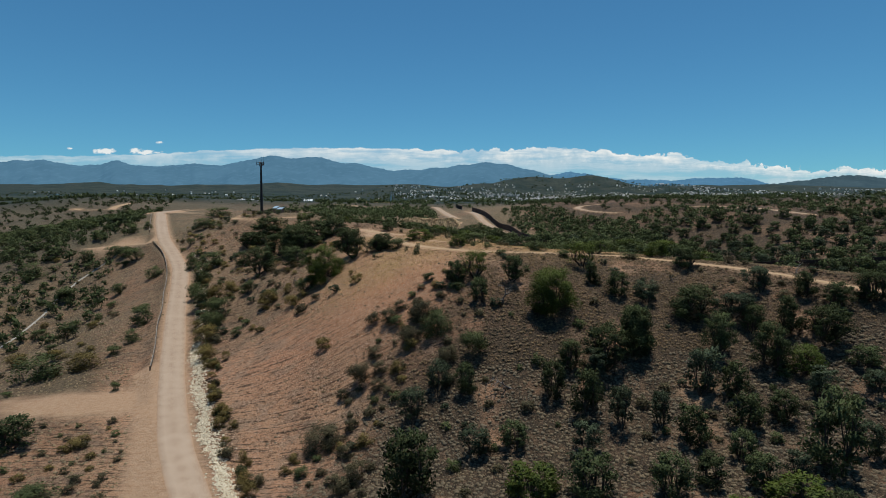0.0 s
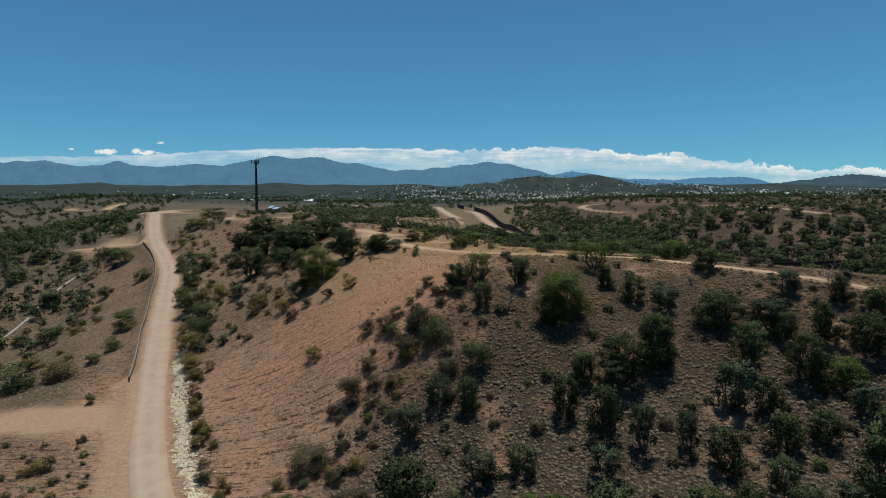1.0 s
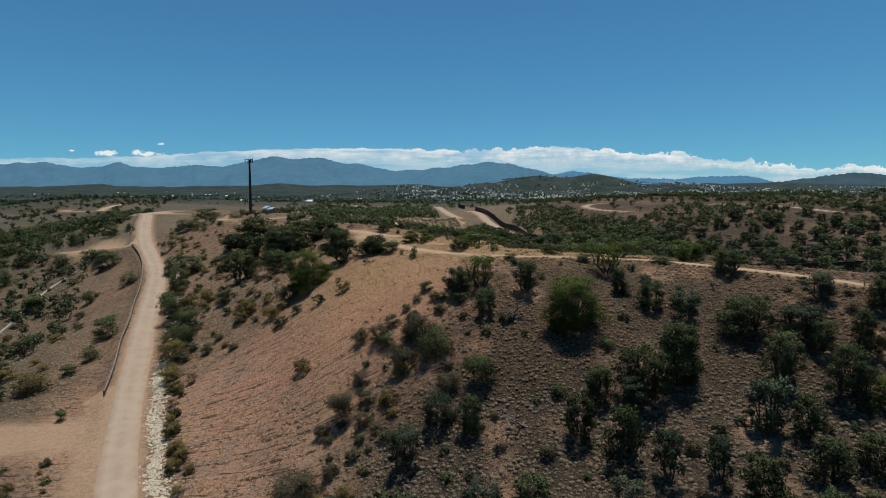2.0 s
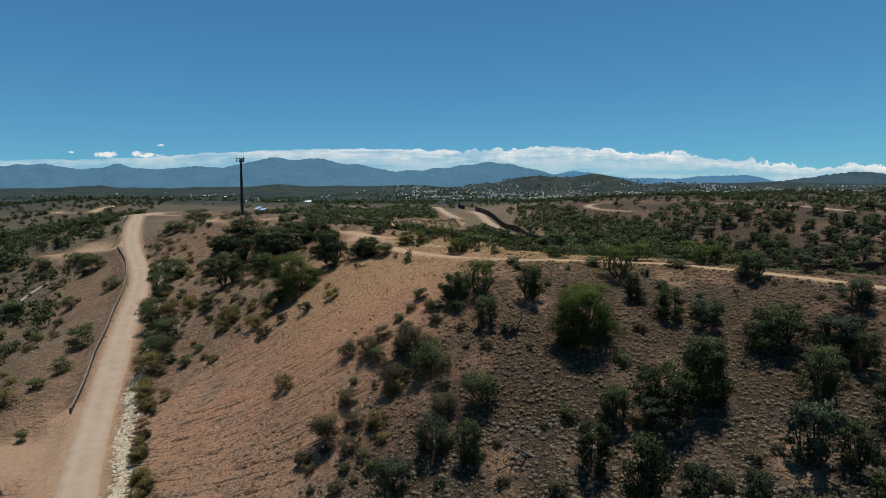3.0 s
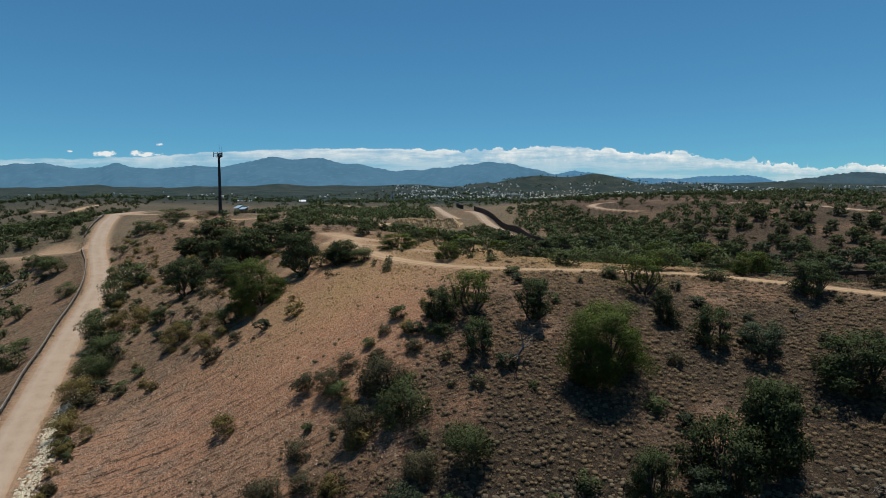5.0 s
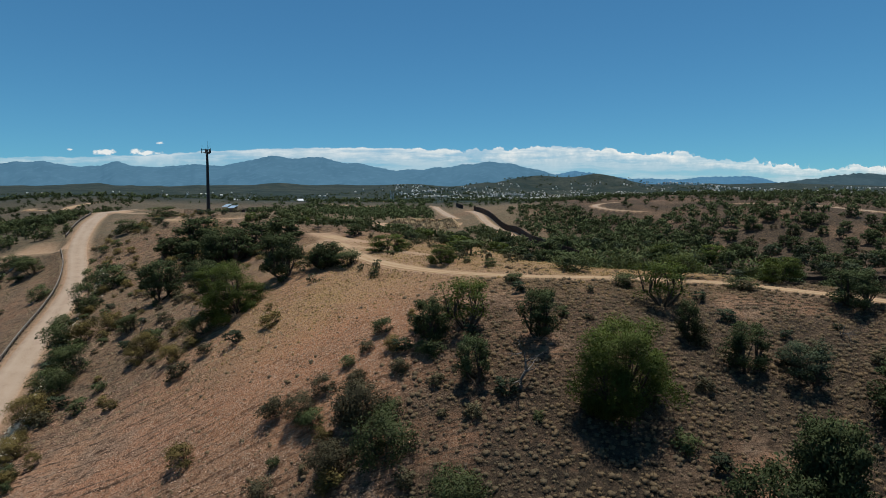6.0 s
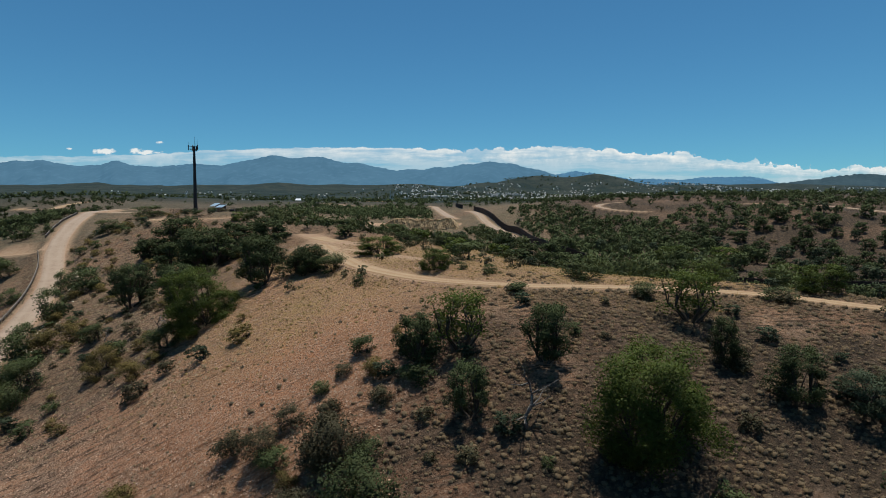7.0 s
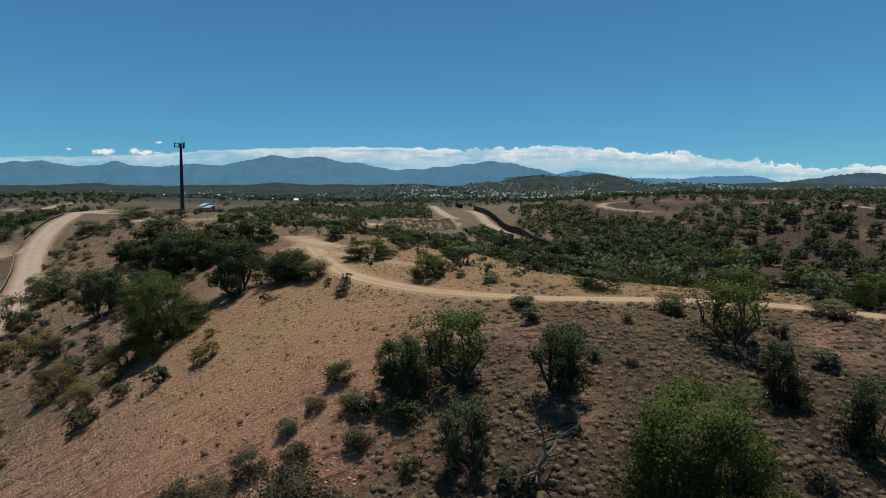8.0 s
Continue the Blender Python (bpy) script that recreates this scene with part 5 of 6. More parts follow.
def antenna_tower(x, y):
    """Tapered steel monopole with a triangular antenna platform and whip aerials."""
    z = spot(x, y)
    ob = new("antenna_tower")
    ob.location = (x, y, z)
    tagged(ob, "tall dark grey steel monopole with cellular antennas on top", "tower")
    part("foundation", tube(((0, 0, -0.6), (0, 0, 0.35)), (1.3, 1.3), 16), CONCRETE, ob)
    part("foundation_cap", tube(((0, 0, 0.35), (0, 0, 0.37)), (1.3, 0.02), 16), CONCRETE, ob)
    part("pole", tube(((0, 0, 0.3), (0, 0, 9), (0, 0, 18), (0, 0, 24.7)), (0.72, 0.60, 0.48, 0.36), 16), POLE_BROWN, ob, soft=True)
    for h, r in ((9, 0.64), (18, 0.52)):
        part("joint_collar", tube(((0, 0, h - 0.25), (0, 0, h + 0.25)), (r, r), 16), POLE_BROWN, ob)
    part("base_flange", tube(((0, 0, 0.32), (0, 0, 0.40)), (0.95, 0.95), 16), POLE_BROWN, ob)
    frame_pieces = []
    corner = [(1.9 * math.cos(radians(90 + 120 * k)), 1.9 * math.sin(radians(90 + 120 * k))) for k in range(3)]
    for k in range(3):
        a, b = corner[k], corner[(k + 1) % 3]
        for h in (23.6, 24.6):
            frame_pieces.append(tube(((*a, h), (*b, h)), (0.06, 0.06), 6))
        frame_pieces.append(tube(((0, 0, 23.5), (*a, 23.6)), (0.10, 0.07), 6))
        frame_pieces.append(tube(((0, 0, 22.5), (a[0] * 0.7, a[1] * 0.7, 23.55)), (0.06, 0.05), 6))
    part("platform", joined(frame_pieces), POLE_BROWN, ob)
    for k in range(3):
        a, b = np.array(corner[k]), np.array(corner[(k + 1) % 3])
        for s in (0.04, 0.5, 0.96):
            p = a * (1 - s) + b * s
            m = part("antenna_panel", box(-0.12, 0.12, -0.08, 0.08, 23.2, 25.0, 0.04), CABINET if s == 0.5 else POLE_BROWN, ob)
            part("bracket", tube(((0, 0.02, 23.9), (0, 0.3, 23.9)), (0.05, 0.05), 5), STEEL_DARK, m)
            m.location = (p[0] * 1.08, p[1] * 1.08, 0)
            m.rotation_euler = (0, 0, radians(30 + 120 * k))
    for dx, dy, top in ((0.25, 0.0, 28.0), (-1.6, -0.8, 26.2), (1.5, -0.7, 27.4), (0.0, 1.7, 26.0)):
        part("whip_aerial", tube(((dx, dy, 23.7), (dx, dy, (23.7 + top) / 2), (dx, dy, top)), (0.05, 0.04, 0.025), 5), POLE_BROWN, ob)
    part("cable_run", box(-0.08, 0.08, -0.80, -0.70, 0.4, 4.0, 0.01), STEEL_DARK, ob)
    return ob


antenna_tower(-87.3, 288.3)


def equipment_shelter(x, y):
    z = spot(x, y)
    ob = new("equipment_shelter")
    ob.location, ob.rotation_euler = (x, y, z), (0, 0, radians(-8))
    ob.scale = (0.82, 0.82, 0.9)
    tagged(ob, "small brown equipment shelter with tilted blue metal roof", "shed")
    part("plinth", box(-3.0, 3.0, -2.2, 2.2, -0.8, 0.15, 0.03), CONCRETE, ob)
    part("wall_front", box(-2.7, 2.7, -1.95, -1.8, 0.15, 2.55), SHED_WALL, ob)
    part("wall_back", box(-2.7, 2.7, 1.8, 1.95, 0.15, 4.0), SHED_WALL, ob)
    part("wall_side", box(-2.7, -2.55, -1.8, 1.8, 0.15, 2.5), SHED_WALL, ob)
    part("wall_side", box(2.55, 2.7, -1.8, 1.8, 0.15, 2.5), SHED_WALL, ob)
    door = part("door", box(-0.5, 0.5, -1.99, -1.952, 0.17, 2.2, 0.01), CABINET, ob, "grey steel door")
    part("handle", box(0.34, 0.42, -2.06, -1.992, 1.0, 1.2, 0.01), STEEL_DARK, door)
    for k in range(9):
        v, f = box(-3.0 + k * 0.667, -3.0 + (k + 1) * 0.667 - 0.03, -2.4, 2.4, 2.56, 2.66, 0.02)
        v[:, 2] += (v[:, 1] + 2.4) * 0.27 + (0.55 if k < 4 else 0.0)
        part("roof_panel", (v, f), ROOF_BLUE, ob)
    for sx in (-2.7, 2.55):
        v = np.array([(sx, -1.8, 2.5), (sx + 0.15, -1.8, 2.5), (sx + 0.15, 1.8, 2.5), (sx, 1.8, 2.5), (sx, 1.8, 3.95), (sx + 0.15, 1.8, 3.95)])
        part("gable", (v, np.array(((0, 3, 4, 4), (1, 2, 5, 5), (0, 4, 5, 1), (3, 2, 5, 4)))), SHED_WALL, ob)
    return ob


equipment_shelter(-80.3, 292)


def cabinet(x, y, w, d, h, label):
    ob = new("equipment_cabinet")
    ob.location = (x, y, spot(x, y))
    tagged(ob, label, "cabinet", "tower equipment")
    part("body", box(-w / 2, w / 2, -d / 2, d / 2, -0.2, h, 0.05), CABINET, ob)
    part("lid", box(-w / 2 - 0.05, w / 2 + 0.05, -d / 2 - 0.05, d / 2 + 0.05, h + 0.002, h + 0.08, 0.02), SHED_WALL, ob)
    door = part("door", box(-w / 2 + 0.1, w / 2 - 0.1, -d / 2 - 0.03, -d / 2 - 0.002, 0.1, h - 0.15, 0.008), POLE_BROWN, ob)
    part("handle", box(w / 2 - 0.25, w / 2 - 0.19, -d / 2 - 0.08, -d / 2 - 0.032, h * 0.5, h * 0.5 + 0.2, 0.008), STEEL_DARK, door)


cabinet(-91.5, 290, 1.6, 1.2, 1.9, "grey equipment cabinet beside the antenna tower")
cabinet(-75.2, 292, 1.9, 1.4, 1.7, "grey generator cabinet beside the shelter")


def compound_fence():
    """Mesh fence round the tower yard: posts, top rails and wires."""
    ob = new("fence")
    ob.location = (-94.5, 282.5, spot(-94.5, 282.5))
    tagged(ob, "dark chain-link fence round the tower yard", "fence")
    o = Vector(ob.location)
    corners = ((-94.5, 283.5), (-72.5, 283.5), (-72.5, 300), (-94.5, 300), (-94.5, 283.5))
    for a, b in zip(corners[:-1], corners[1:]):
        n = max(2, round(math.dist(a, b) / 3.0))
        row = [(a[0] + (b[0] - a[0]) * k / n, a[1] + (b[1] - a[1]) * k / n) for k in range(n + 1)]
        tops = [Vector((px_, py_, spot(px_, py_))) - o for px_, py_ in row]
        for p in tops[:-1]:
            part("post", tube((p - Vector((0, 0, 0.4)), p + Vector((0, 0, 2.1))), (0.045, 0.045), 5), STEEL_DARK, ob)
        for p, q in zip(tops[:-1], tops[1:]):
            wires = [tube((p + Vector((0, 0, h)), q + Vector((0, 0, h))), (0.014, 0.014), 3) for h in np.arange(0.15, 2.1, 0.22)]
            wires += [tube((p.lerp(q, k / 8) + Vector((0, 0, 0.1)), p.lerp(q, k / 8) + Vector((0, 0, 2.05))), (0.012, 0.012), 3) for k in range(1, 8)]
            part("mesh_panel", joined(wires), STEEL_DARK, ob)


compound_fence()


# border wall of close-set steel bollards
def border_wall():
    runs = (((62, 262), (51, 281), (46, 296), (43.5, 325), (43.6, 357), (40.8, 397), (36, 424), (32, 452), (28.5, 500), (26.5, 522), (24.5, 545)),
            ((17, 585), (14.5, 600), (12.5, 622), (11.5, 640)), ((206, 166), (178, 183), (148, 202), (133, 212), (118, 221), (90, 240), (62, 262)))
    pairs = []
    for corners in runs:
        pts = along(strip_points(corners, 2.0), 4.6)
        z = ground(pts[:, 0], pts[:, 1])
        pairs += list(zip(pts[:-1], pts[1:], z[:-1], z[1:]))
    ob = new("border_wall")
    ob.location = (*pairs[0][0], pairs[0][2])
    tagged(ob, "tall dark rusted steel bollard wall crossing the hills", "wall")
    o = Vector(ob.location)
    bars = [box(-2.3 + k * 0.23 + 0.02, -2.3 + k * 0.23 + 0.18, -0.08, 0.08, -1.6, 3.3) for k in range(20)]
    panel = mesh_of("bollard_panel", *joined(bars), STEEL_DARK)
    plate = mesh_of("top_plate", *box(-2.33, 2.33, -0.11, 0.11, 2.9, 3.7, 0.02), STEEL_DARK)
    footing = mesh_of("footing", *box(-2.34, 2.34, -0.25, 0.25, -1.8, 0.12, 0.03), CONCRETE)
    for a, b, za, zb in pairs:
        way = Vector((b[0] - a[0], b[1] - a[1], 0))
        turn = math.atan2(way.y, way.x)
        for name, me in (("bollard_panel", panel), ("top_plate", plate), ("footing", footing)):
            p = new(name, me)
            p.parent = ob
            shear = Matrix(((1, 0, 0, 0), (0, 1, 0, 0), ((zb - za) / 4.6, 0, 1, 0), (0, 0, 0, 1)))
            grow = Matrix.Diagonal((1, 1, 1.3 if b[1] < 262 and b[0] > 62 else 1.0, 1))
            p.matrix_basis = Matrix.Translation(Vector(((a[0] + b[0]) / 2, (a[1] + b[1]) / 2, (za + zb) / 2)) - o) @ Matrix.Rotation(turn, 4, "Z") @ shear @ grow


border_wall()


def stones(rng, x, y, z, size):
    """Angular lumps: squashed, jittered octahedra."""
    n = len(x)
    base = np.array(((1, 0, 0), (0, 1, 0), (-1, 0, 0), (0, -1, 0), (0, 0, 0.8), (0, 0, -0.7)), float)
    v = base[None] * rng.uniform(0.6, 1.25, (n, 6, 1)) + rng.normal(0, 0.16, (n, 6, 3))
    a = rng.uniform(0, 6.28, n)
    c, s = np.cos(a)[:, None], np.sin(a)[:, None]
    vx, vy = v[:, :, 0] * c - v[:, :, 1] * s, v[:, :, 0] * s + v[:, :, 1] * c
    v = np.stack((vx * size[:, None] + x[:, None], vy * size[:, None] + y[:, None], v[:, :, 2] * size[:, None] * 0.8 + z[:, None] + 0.15 * size[:, None]), -1)
    t = np.array(((0, 1, 4), (1, 2, 4), (2, 3, 4), (3, 0, 4), (1, 0, 5), (2, 1, 5), (3, 2, 5), (0, 3, 5)))
    f = (t[None] + (np.arange(n) * 6)[:, None, None]).reshape(-1, 3)
    return v.reshape(-1, 3), f


def strewn(name, x, y, size, mat, label, seed, category="stones"):
    rng = np.random.default_rng(seed)
    v, f = stones(rng, x, y, ground(x, y), size)
    return tagged(new(name, mesh_of(name, v, f, mat)), label, category, kind="stuff")


rng = np.random.default_rng(3)
side_way = np.gradient(BORDER_ROAD, axis=0)
side_way /= np.linalg.norm(side_way, axis=1)[:, None]
pick = rng.choice(np.nonzero((BORDER_ROAD[:, 1] > 74) & (BORDER_ROAD[:, 1] < 148))[0], 3300)
off = 4.6 + np.abs(rng.normal(0, 0.9, 3300)) + 0.4 * np.sin(BORDER_ROAD[pick, 1] * 0.35)
strewn("riprap", BORDER_ROAD[pick, 0] + side_way[pick, 1] * off + rng.normal(0, 0.5, 3300), BORDER_ROAD[pick, 1] - side_way[pick, 0] * off + rng.normal(0, 0.8, 3300),
       rng.uniform(0.10, 0.36, 3300), RIPRAP, "pale broken stone lining the ditch beside the road", 4, "riprap")
pick = rng.choice(np.nonzero((BORDER_ROAD[:, 1] > 148) & (BORDER_ROAD[:, 1] < 232))[0], 420)
off = 5.2 + np.abs(rng.normal(0, 1.6, 420))
strewn("riprap", BORDER_ROAD[pick, 0] + side_way[pick, 1] * off, BORDER_ROAD[pick, 1] - side_way[pick, 0] * off, rng.uniform(0.10, 0.42, 420), RIPRAP, "scattered pale broken stone in the upper ditch", 5, "riprap")
sx, sy = rng.uniform(-70, 6, 46000), rng.uniform(84, 175, 46000)
bare = (grassiness(sx, sy) < 0.45) & (track_nearness(sx, sy, 1.0) < 0.05) & (sx > -44 - 0.62 * (sy - 100))
strewn("hillside_stones", sx[bare], sy[bare], np.minimum(rng.gamma(1.2, 0.042, bare.sum()) + 0.035, 0.17), PEBBLE, "small loose stones on the bare pink slope", 6)


def cut_bank():
    """A steep cut in the hillside: broken pale rock with upright clefts, level on top."""
    a, b = np.array((-36.0, 436.0)), np.array((11.0, 430.0))
    s = np.linspace(0, 1, 130)
    v = np.array((-0.02, 0.0, 0.10, 0.22, 0.34, 0.46, 0.58, 0.70, 0.82, 0.92, 1.0, 1.01, 1.02, 1.03))
    S, V = np.meshgrid(s, v)
    taper = np.minimum(1, np.minimum(S * 7, (1 - S) * 9)) ** 0.7
    tall = (6.8 + 0.5 * waves(S * 47, S * 0, 5.0, 2.0)) * taper
    cleft = 0.55 * waves(S * 47 + 2.5 * V, V * 4, 1.1, 3.0) + 0.5 * waves(S * 47, V * 7, 2.6, 6.0)
    run = np.where(V <= 1, V * 4.2, 4.2 + (V - 1) * 700)
    X = a[0] + (b[0] - a[0]) * S + 0.12 * run
    Y = a[1] + (b[1] - a[1]) * S + run + np.where((V > 0) & (V < 1), cleft, 0)
    foot = ground(X[1], Y[1])[None, :]
    Z = foot - 0.3 + np.clip(V, 0, 1) * tall
    back = ground(X.ravel(), Y.ravel()).reshape(X.shape)
    Z = np.where(V > 1.025, np.minimum(Z, back - 0.4), Z)
    Z[0] -= 1.0
    ob = new("cut_bank", sheet("cut_bank", X, Y, Z, CUT_ROCK, False))
    tagged(ob, "pale yellowish broken rock face of a cut bank", "rock face", kind="structure")
    r = np.random.default_rng(12)
    k = r.integers(0, X.size, 500)
    q, f = stones(r, X.ravel()[k], Y.ravel()[k] - 0.2, Z.ravel()[k], r.uniform(0.2, 0.7, 500))
    tagged(new("quarry_stones", mesh_of("quarry_stones", q, f, CUT_ROCK)), "pale rubble on the cut bank in mid distance", "stones", kind="stuff")


cut_bank()


def drain_channel():
    """Shallow stone-lined gutter down the western slope."""
    line = strip_points(((-138.5, 258.5), (-143, 250), (-146.5, 240), (-146.5, 227), (-144, 213), (-144.5, 197), (-147, 182), (-150, 168)), 1.2)
    way = np.gradient(line, axis=0)
    way /= np.linalg.norm(way, axis=1)[:, None]
    across = 0.36 * np.array((-1.1, -0.8, -0.45, 0.0, 0.45, 0.8, 1.1))
    dip = np.array((-0.1, 0.22, 0.16, 0.06, 0.16, 0.22, -0.1))
    X, Y = line[:, :1] + way[:, 1:] * across, line[:, 1:] - way[:, :1] * across
    Z = ground(X.ravel(), Y.ravel()).reshape(X.shape) * 0.3 + ground(line[:, 0], line[:, 1])[:, None] * 0.7 + dip
    tagged(new("drain_channel", sheet("drain_channel", X, Y, Z, CONCRETE)), "pale stone-lined drainage gutter down the slope", "gutter", kind="structure")
    r = np.random.default_rng(9)
    k = r.integers(0, len(line), 420)
    strewn("gutter_stones", line[k, 0] + r.normal(0, 0.45, 420), line[k, 1] + r.normal(0, 0.8, 420), r.uniform(0.08, 0.24, 420), CONCRETE, "grey stones lying in the drainage gutter", 10)


drain_channel()


# ---- the town ----
def houses(name, places, seed, label, low, high, roof):
    """Far small block houses with low pitched or flat roofs."""
    r = np.random.default_rng(seed)
    p = np.array(places)
    z = ground(p[:, 0], p[:, 1])
    pieces = []
    for (x, y), h0 in zip(p, z):
        w, d, h = r.uniform(low, high), r.uniform(low, high), r.uniform(1.8, 3.4)
        t = r.uniform(0, 3.14)
        v, f = box(-w / 2, w / 2, -d / 2, d / 2, -4, h)
        top = np.array(((-w / 2 - 0.4, -d / 2 - 0.4, h), (w / 2 + 0.4, -d / 2 - 0.4, h), (w / 2 + 0.4, d / 2 + 0.4, h), (-w / 2 - 0.4, d / 2 + 0.4, h), (-w / 2, 0, h + 2.2), (w / 2, 0, h + 2.2)))
        v = np.vstack((v, top))
        f = np.vstack((f, np.array(((0, 1, 5, 4), (2, 3, 4, 5), (1, 2, 5, 5), (3, 0, 4, 4))) + 8))
        c, s = math.cos(t), math.sin(t)
        v = np.stack((v[:, 0] * c - v[:, 1] * s + x, v[:, 0] * s + v[:, 1] * c + y, v[:, 2] + h0), 1)
        pieces.append((v, f))
    v, f = joined(pieces)
    return tagged(new(name, mesh_of(name, v, f, roof)), label, "houses", kind="stuff")


def town_spread(count, seed, u0, u1, y0, y1, clump):
    r = np.random.default_rng(seed)
    out = []
    while len(out) < count:
        u, y = r.uniform(u0, u1), r.uniform(y0, y1)
        x = u * y
        if float(bumps(np.array(x), np.array(y), TOWN_HILLS)) < 36 and clump + float(waves(np.array(x), np.array(y), 55.0, 4.0)) > r.random() * 1.3:
            out.append((x, y))
    return out


houses("town_houses", town_spread(1350, 21, -0.085, 0.47, 1500, 2650, 0.35), 22, "crowded pale hillside houses of the distant town", 2.2, 4.8, HOUSE_PALE)
houses("town_houses", town_spread(900, 23, 0.36, 0.80, 1600, 3000, 0.3), 24, "pale houses thinning out across the distant valley", 3.0, 6.5, HOUSE_PALE)
houses("town_houses", town_spread(70, 25, -0.70, -0.10, 1300, 2400, 0.1), 26, "scattered pale buildings on the valley floor", 3, 7, HOUSE_PALE)


def long_building(x, y, w, d, h, turn, label):
    ob = new("industrial_building")
    z = spot(x, y)
    ob.location, ob.rotation_euler = (x, y, z), (0, 0, radians(turn))
    tagged(ob, label, "building", "valley sheds")
    part("wall", box(-w / 2, w / 2, -d / 2, d / 2, -6, h), HOUSE_PALE, ob)
    v = np.array(((-w / 2 - 1, -d / 2 - 1, h + 0.01), (w / 2 + 1, -d / 2 - 1, h + 0.01), (w / 2 + 1, d / 2 + 1, h + 0.01), (-w / 2 - 1, d / 2 + 1, h + 0.01), (-w / 2 - 1, 0, h + 3), (w / 2 + 1, 0, h + 3)), float)
    part("roof", (v, np.array(((0, 1, 5, 4), (2, 3, 4, 5), (1, 2, 5, 5), (3, 0, 4, 4), (3, 2, 1, 0)))), ROOF_WHITE, ob, "white metal roof")
    for k in range(4):
        part("loading_door", box(-w * 0.4 + k * w * 0.22, -w * 0.4 + k * w * 0.22 + w * 0.12, -d / 2 - 0.12, -d / 2 - 0.004, 0, h * 0.7), CABINET, ob)


for u, y, w, d, h, turn in ((-0.346, 1150, 22, 10, 2.6, 3), (-0.322, 1150, 27, 10, 2.6, 2), (-0.443, 1000, 13, 8, 2.6, -6), (-0.228, 1060, 13, 8, 3, 4), (-0.005, 1300, 20, 10, 3.5, -4), (0.23, 1750, 24, 12, 4, 5), (0.12, 1500, 20, 10, 3.5, 8)):
    long_building(u * y, y, w, d, h, turn, "long pale shed with white metal roof in the valley")


def radio_mast(u, y, h):
    x = u * y
    ob = new("radio_mast")
    ob.location = (x, y, spot(x, y))
    tagged(ob, "thin pale lattice mast above the distant town", "mast", "distant masts")
    part("lattice", joined([tube(((a, b, -2), (a * 0.3, b * 0.3, h)), (0.9, 0.6), 4) for a, b in ((-2, -2), (2, -2), (0, 2))]), HOUSE_PALE, ob)
    part("spike", tube(((0, 0, h), (0, 0, h * 1.15)), (0.8, 0.4), 4), HOUSE_PALE, ob)


radio_mast(-0.0905, 1500, 30)
radio_mast(-0.086, 1450, 24)

# ---- dead wood ----
def dead_tree(x, y, high, seed, lying=0.0):
    """Leafless bleached tree: a bent trunk with forked twigs."""
    r = np.random.default_rng(seed)
    ob = new("dead_tree")
    ob.location = (x, y, spot(x, y))
    trunk = [(0, 0, -0.3)]
    for k in range(1, 5):
        trunk.append((trunk[-1][0] + r.normal(0, 0.07) * high, trunk[-1][1] + r.normal(0, 0.07) * high, high * 0.18 * k))
    part("trunk", tube(trunk, np.linspace(0.034, 0.014, 5) * high, 6), DEADWOOD, ob, soft=True)
    for k in range(9):
        s = np.array(trunk[1 + k % 4])
        t = r.uniform(0, 6.28)
        out = np.array((math.cos(t), math.sin(t), r.uniform(0.1, 0.9)))
        mid = s + out * high * 0.16 + r.normal(0, 0.03, 3) * high
        end = mid + out * high * r.uniform(0.12, 0.28) + r.normal(0, 0.05, 3) * high
        bough = [tube((s, mid, end), (0.018 * high, 0.011 * high, 0.004 * high), 5)]
        for _ in range(3):
            q = mid + (end - mid) * r.uniform(0.1, 0.9)
            bough.append(tube((q, q + (out + r.normal(0, 0.7, 3)) * high * 0.10), (0.007 * high, 0.002 * high), 4))
        part("bough", joined(bough), DEADWOOD, ob)
    ob.rotation_euler = (radians(lying), 0, radians(seed * 70))
    tagged(ob, "bare bleached dead tree with broken boughs" if lying < 30 else "fallen bleached dead tree lying in dry grass", "dead tree", "dead trees")
    return ob


for x, y, high, seed, lying in ((12.2, 115.6, 5.0, 1, 4), (7.6, 126.2, 4.2, 2, 0), (6.9, 107.2, 2.4, 3, 30), (11.7, 97.8, 4.6, 4, 64), (47.1, 122.8, 2.6, 5, 70), (-40.5, 163, 3.4, 6, 40), (-52, 168, 3.0, 7, 10), (69.5, 117.5, 4.0, 8, 8), (43, 100, 2.6, 9, 66), (-69, 101, 2.2, 10, 68)):
    dead_tree(x, y, high, seed, lying)


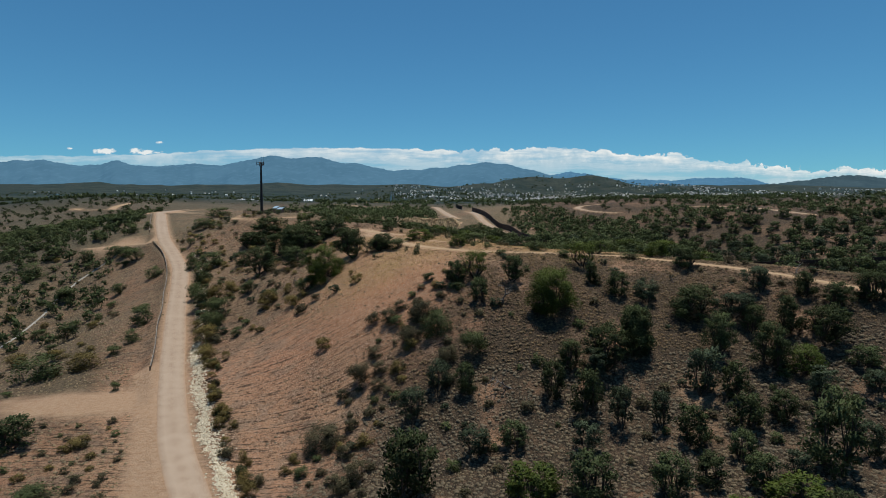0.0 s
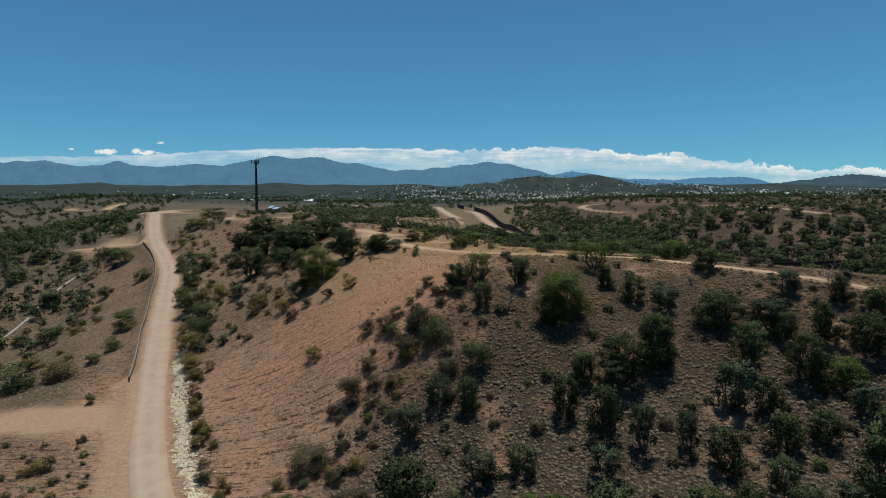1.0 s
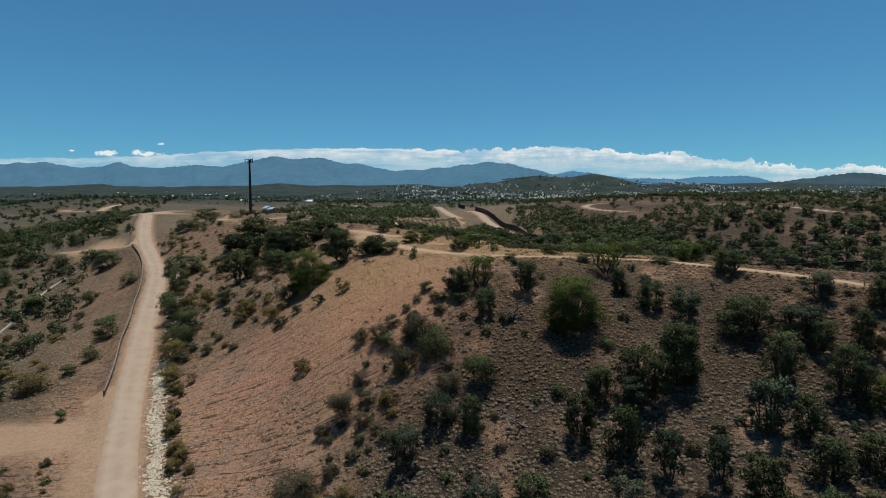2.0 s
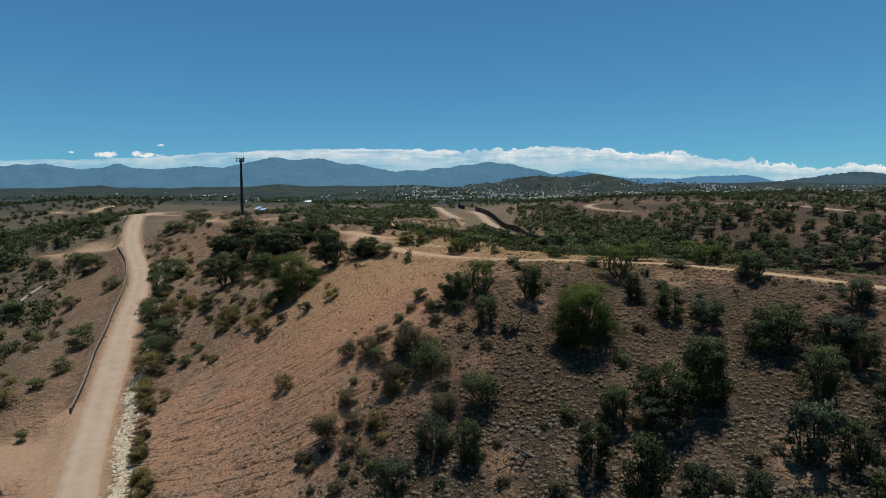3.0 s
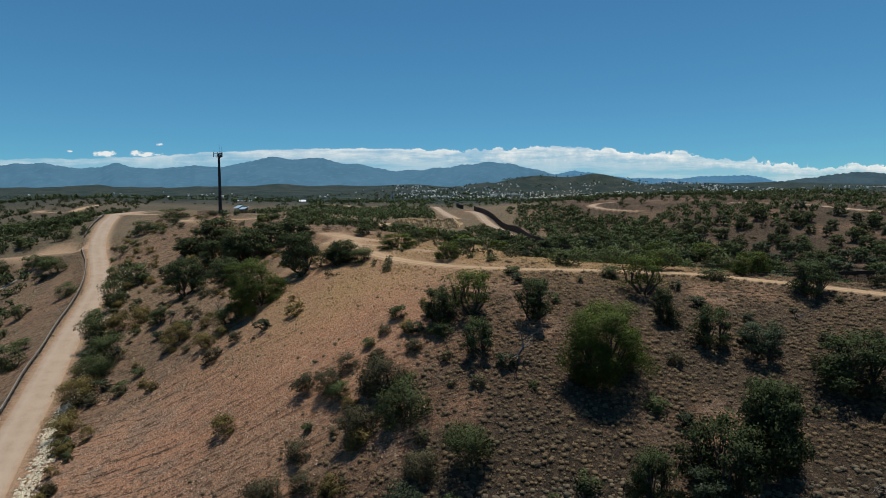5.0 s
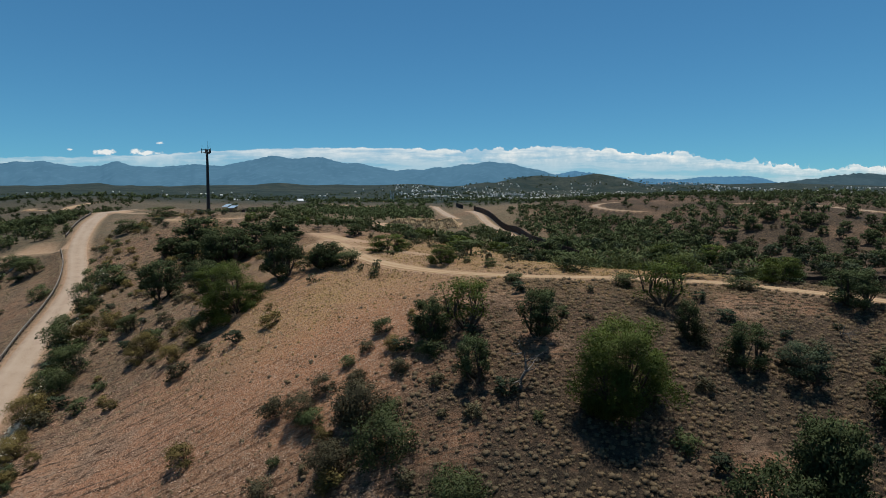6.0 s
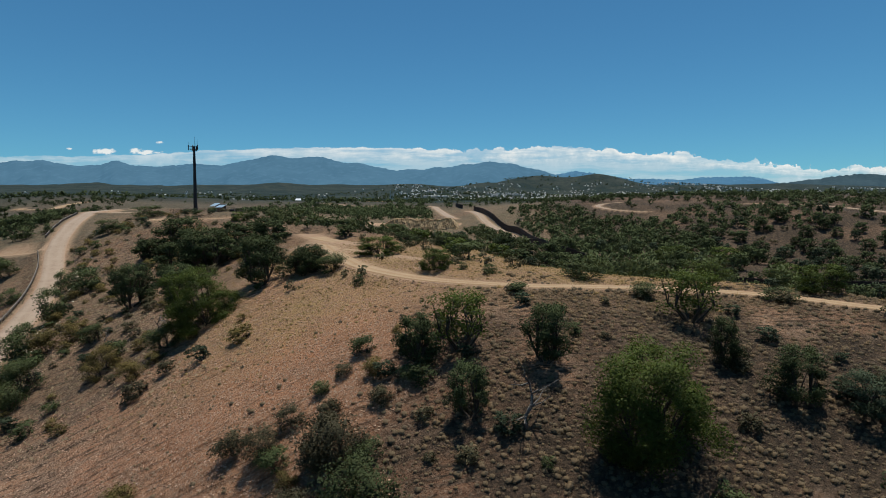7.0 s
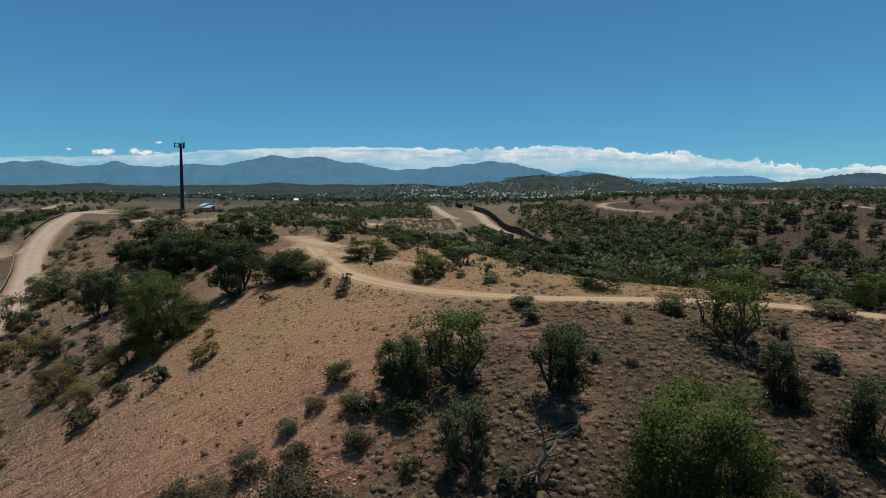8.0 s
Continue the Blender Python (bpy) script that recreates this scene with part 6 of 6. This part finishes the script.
# ---- grass ----
def tufts(name, x, y, size, mat, label, seed, blades=12, wide=0.10, heart=0.0):
    """Bunch grass: each tuft a round sheaf of leaning tapered blades, the outer ones bent flat."""
    r = np.random.default_rng(seed)
    n = len(x)
    place = np.stack((x, y, ground(x, y) - 0.03), -1)
    c = r.uniform(0, 6.28, (n, blades))
    far = r.random((n, blades)) ** 0.6
    lean = np.clip(1.15 * far + r.normal(0, 0.18, (n, blades)), 0.0, 1.4)
    long = r.uniform(0.55, 1.0, (n, blades)) * (1.0 - 0.25 * far)
    flat = np.zeros_like(c)
    out = np.stack((np.cos(c), np.sin(c), flat), -1)
    turn = c + r.normal(0, 0.9, (n, blades))
    side = np.stack((-np.sin(turn), np.cos(turn), flat), -1) * (wide * r.uniform(0.6, 1.4, (n, blades)))[..., None]
    up = np.array((0, 0, 1.0))
    tip = (out * np.sin(lean)[..., None] + up * np.cos(lean)[..., None] * 0.95) * long[..., None]
    foot = out * (0.55 * far)[..., None]
    tip = tip + foot
    v = np.stack((foot - side, foot + side, tip), 2)
    around = out * np.sin(lean)[..., None] + up * (0.12 + np.cos(lean))[..., None]
    around /= np.linalg.norm(around, axis=-1)[..., None]
    wrong = (np.cross(v[:, :, 1] - v[:, :, 0], v[:, :, 2] - v[:, :, 0]) * around).sum(-1) < 0
    v[wrong] = v[wrong][:, ::-1]
    v = (v * size[:, None, None, None] + place[:, None, None]).reshape(-1, 3)
    normals, faces = np.repeat(around.reshape(-1, 3), 3, axis=0), np.arange(n * blades * 3).reshape(-1, 3)
    if heart:
        # the matted heart of each tuft: a lumpy low dome
        t = np.arange(6) * math.pi / 3
        dome = np.concatenate([np.stack((q * np.cos(t + p), q * np.sin(t + p), np.full(6, h)), 1) for q, h, p in ((0.66, -0.1, 0.0), (0.56, 0.28, 0.5))] + [np.array(((0.0, 0.0, 0.50),))])
        d = dome[None] * r.uniform(0.78, 1.22, (n, 13, 1)) * (size * heart)[:, None, None]
        slant = np.concatenate([np.stack((np.cos(t) * 0.97, np.sin(t) * 0.97, np.full(6, 0.2)), 1), np.stack((np.cos(t + 0.5) * 0.75, np.sin(t + 0.5) * 0.75, np.full(6, 0.66)), 1), np.array(((0.0, 0.0, 1.0),))])
        k = np.arange(6)
        m = (k + 1) % 6
        f = np.concatenate((np.stack((k, m, m + 6), 1), np.stack((k, m + 6, k + 6), 1), np.stack((k + 6, m + 6, np.full(6, 12)), 1)))
        faces = np.concatenate((faces, (f[None] + (np.arange(n) * 13)[:, None, None]).reshape(-1, 3) + len(v)))
        v = np.concatenate((v, (d + place[:, None]).reshape(-1, 3)))
        normals = np.concatenate((normals, np.tile(slant, (n, 1))))
    return tagged(new(name, mesh_of(name, v, faces, mat, True, normals)), label, "grass", kind="stuff")


def tuft_places(count, x0, x1, y0, y1, seed, keep):
    """Evenly crowded but irregular places, a step apart, thinned by keep()."""
    r = np.random.default_rng(seed)
    step = math.sqrt((x1 - x0) * (y1 - y0) / count)
    x, y = (a.ravel() for a in np.meshgrid(np.arange(x0, x1, step), np.arange(y0, y1, step)))
    count = len(x)
    x, y = x + r.normal(0, 0.33 * step, count), y + r.normal(0, 0.33 * step, count)
    ok = (keep(x, y) * (0.86 + 0.4 * waves(x, y, 2.7, seed)) > r.random(count)) & (track_nearness(x, y, 1.0) < 0.1)
    return x[ok], y[ok], 0.20 + 0.40 * r.random(ok.sum()) ** 1.8


tx, ty, ts = tuft_places(35000, -32, 84, 70, 148, 31, lambda x, y: np.clip(grassiness(x, y) * (1 + 0.2 * smooth(102, 118, y)), 0, 1) ** 1.3)
near_tufts = ty > 103
tufts("bunch_grass", tx[near_tufts], ty[near_tufts], ts[near_tufts], TUFT_BROWN, "round dry bunch grass covering the upper east slope", 32, 24, 0.075, 0.95)
tufts("bunch_grass", tx[~near_tufts], ty[~near_tufts], ts[~near_tufts], TUFT, "grey-brown dry bunch grass on the lower east slope", 39, 9, 0.15, 1.05)
tx, ty, ts = tuft_places(20000, -150, -38, 76, 250, 33, lambda x, y: 0.75 * smooth(2, 6, -(x + 66 + 0.55 * (y - 134))))
tufts("bunch_grass", tx, ty, ts * 1.2, TUFT_PALE, "dry bunch grass dotting the western slope", 34, 6, 0.2, 0.8)
tx, ty, ts = tuft_places(15000, -70, 10, 80, 190, 35, lambda x, y: np.clip(0.10 + 0.75 * waves(x, y, 12.0, 6.0), 0, 1) * smooth(-5, 5, x + 50 + 0.6 * (y - 100)))
tufts("bunch_grass", tx, ty, ts * 0.5, TUFT_BROWN, "sparse dry tufts on the stony slope", 36, 6, 0.14, 0.9)
tx, ty, ts = tuft_places(20000, -50, 90, 124, 215, 37, lambda x, y: goldenness(x, y) * smooth(-48, -30, x + 0.3 * (y - 150)))
tufts("golden_grass", tx, ty, ts * 0.95, STRAW, "golden dry grass along the crest track", 38, 11, 0.09, 0.7)
tx, ty, ts = tuft_places(17000, -125, -12, 138, 262, 40, lambda x, y: 0.85 * smooth(2, 8, x + 66 + 0.55 * (y - 134)) * smooth(0, 14, -(x + 0.55 * (y - 118))))
tufts("bunch_grass", tx, ty, ts * 1.2, TUFT_PALE, "greyish dry grass over the hill's shoulder", 41, 7, 0.2)
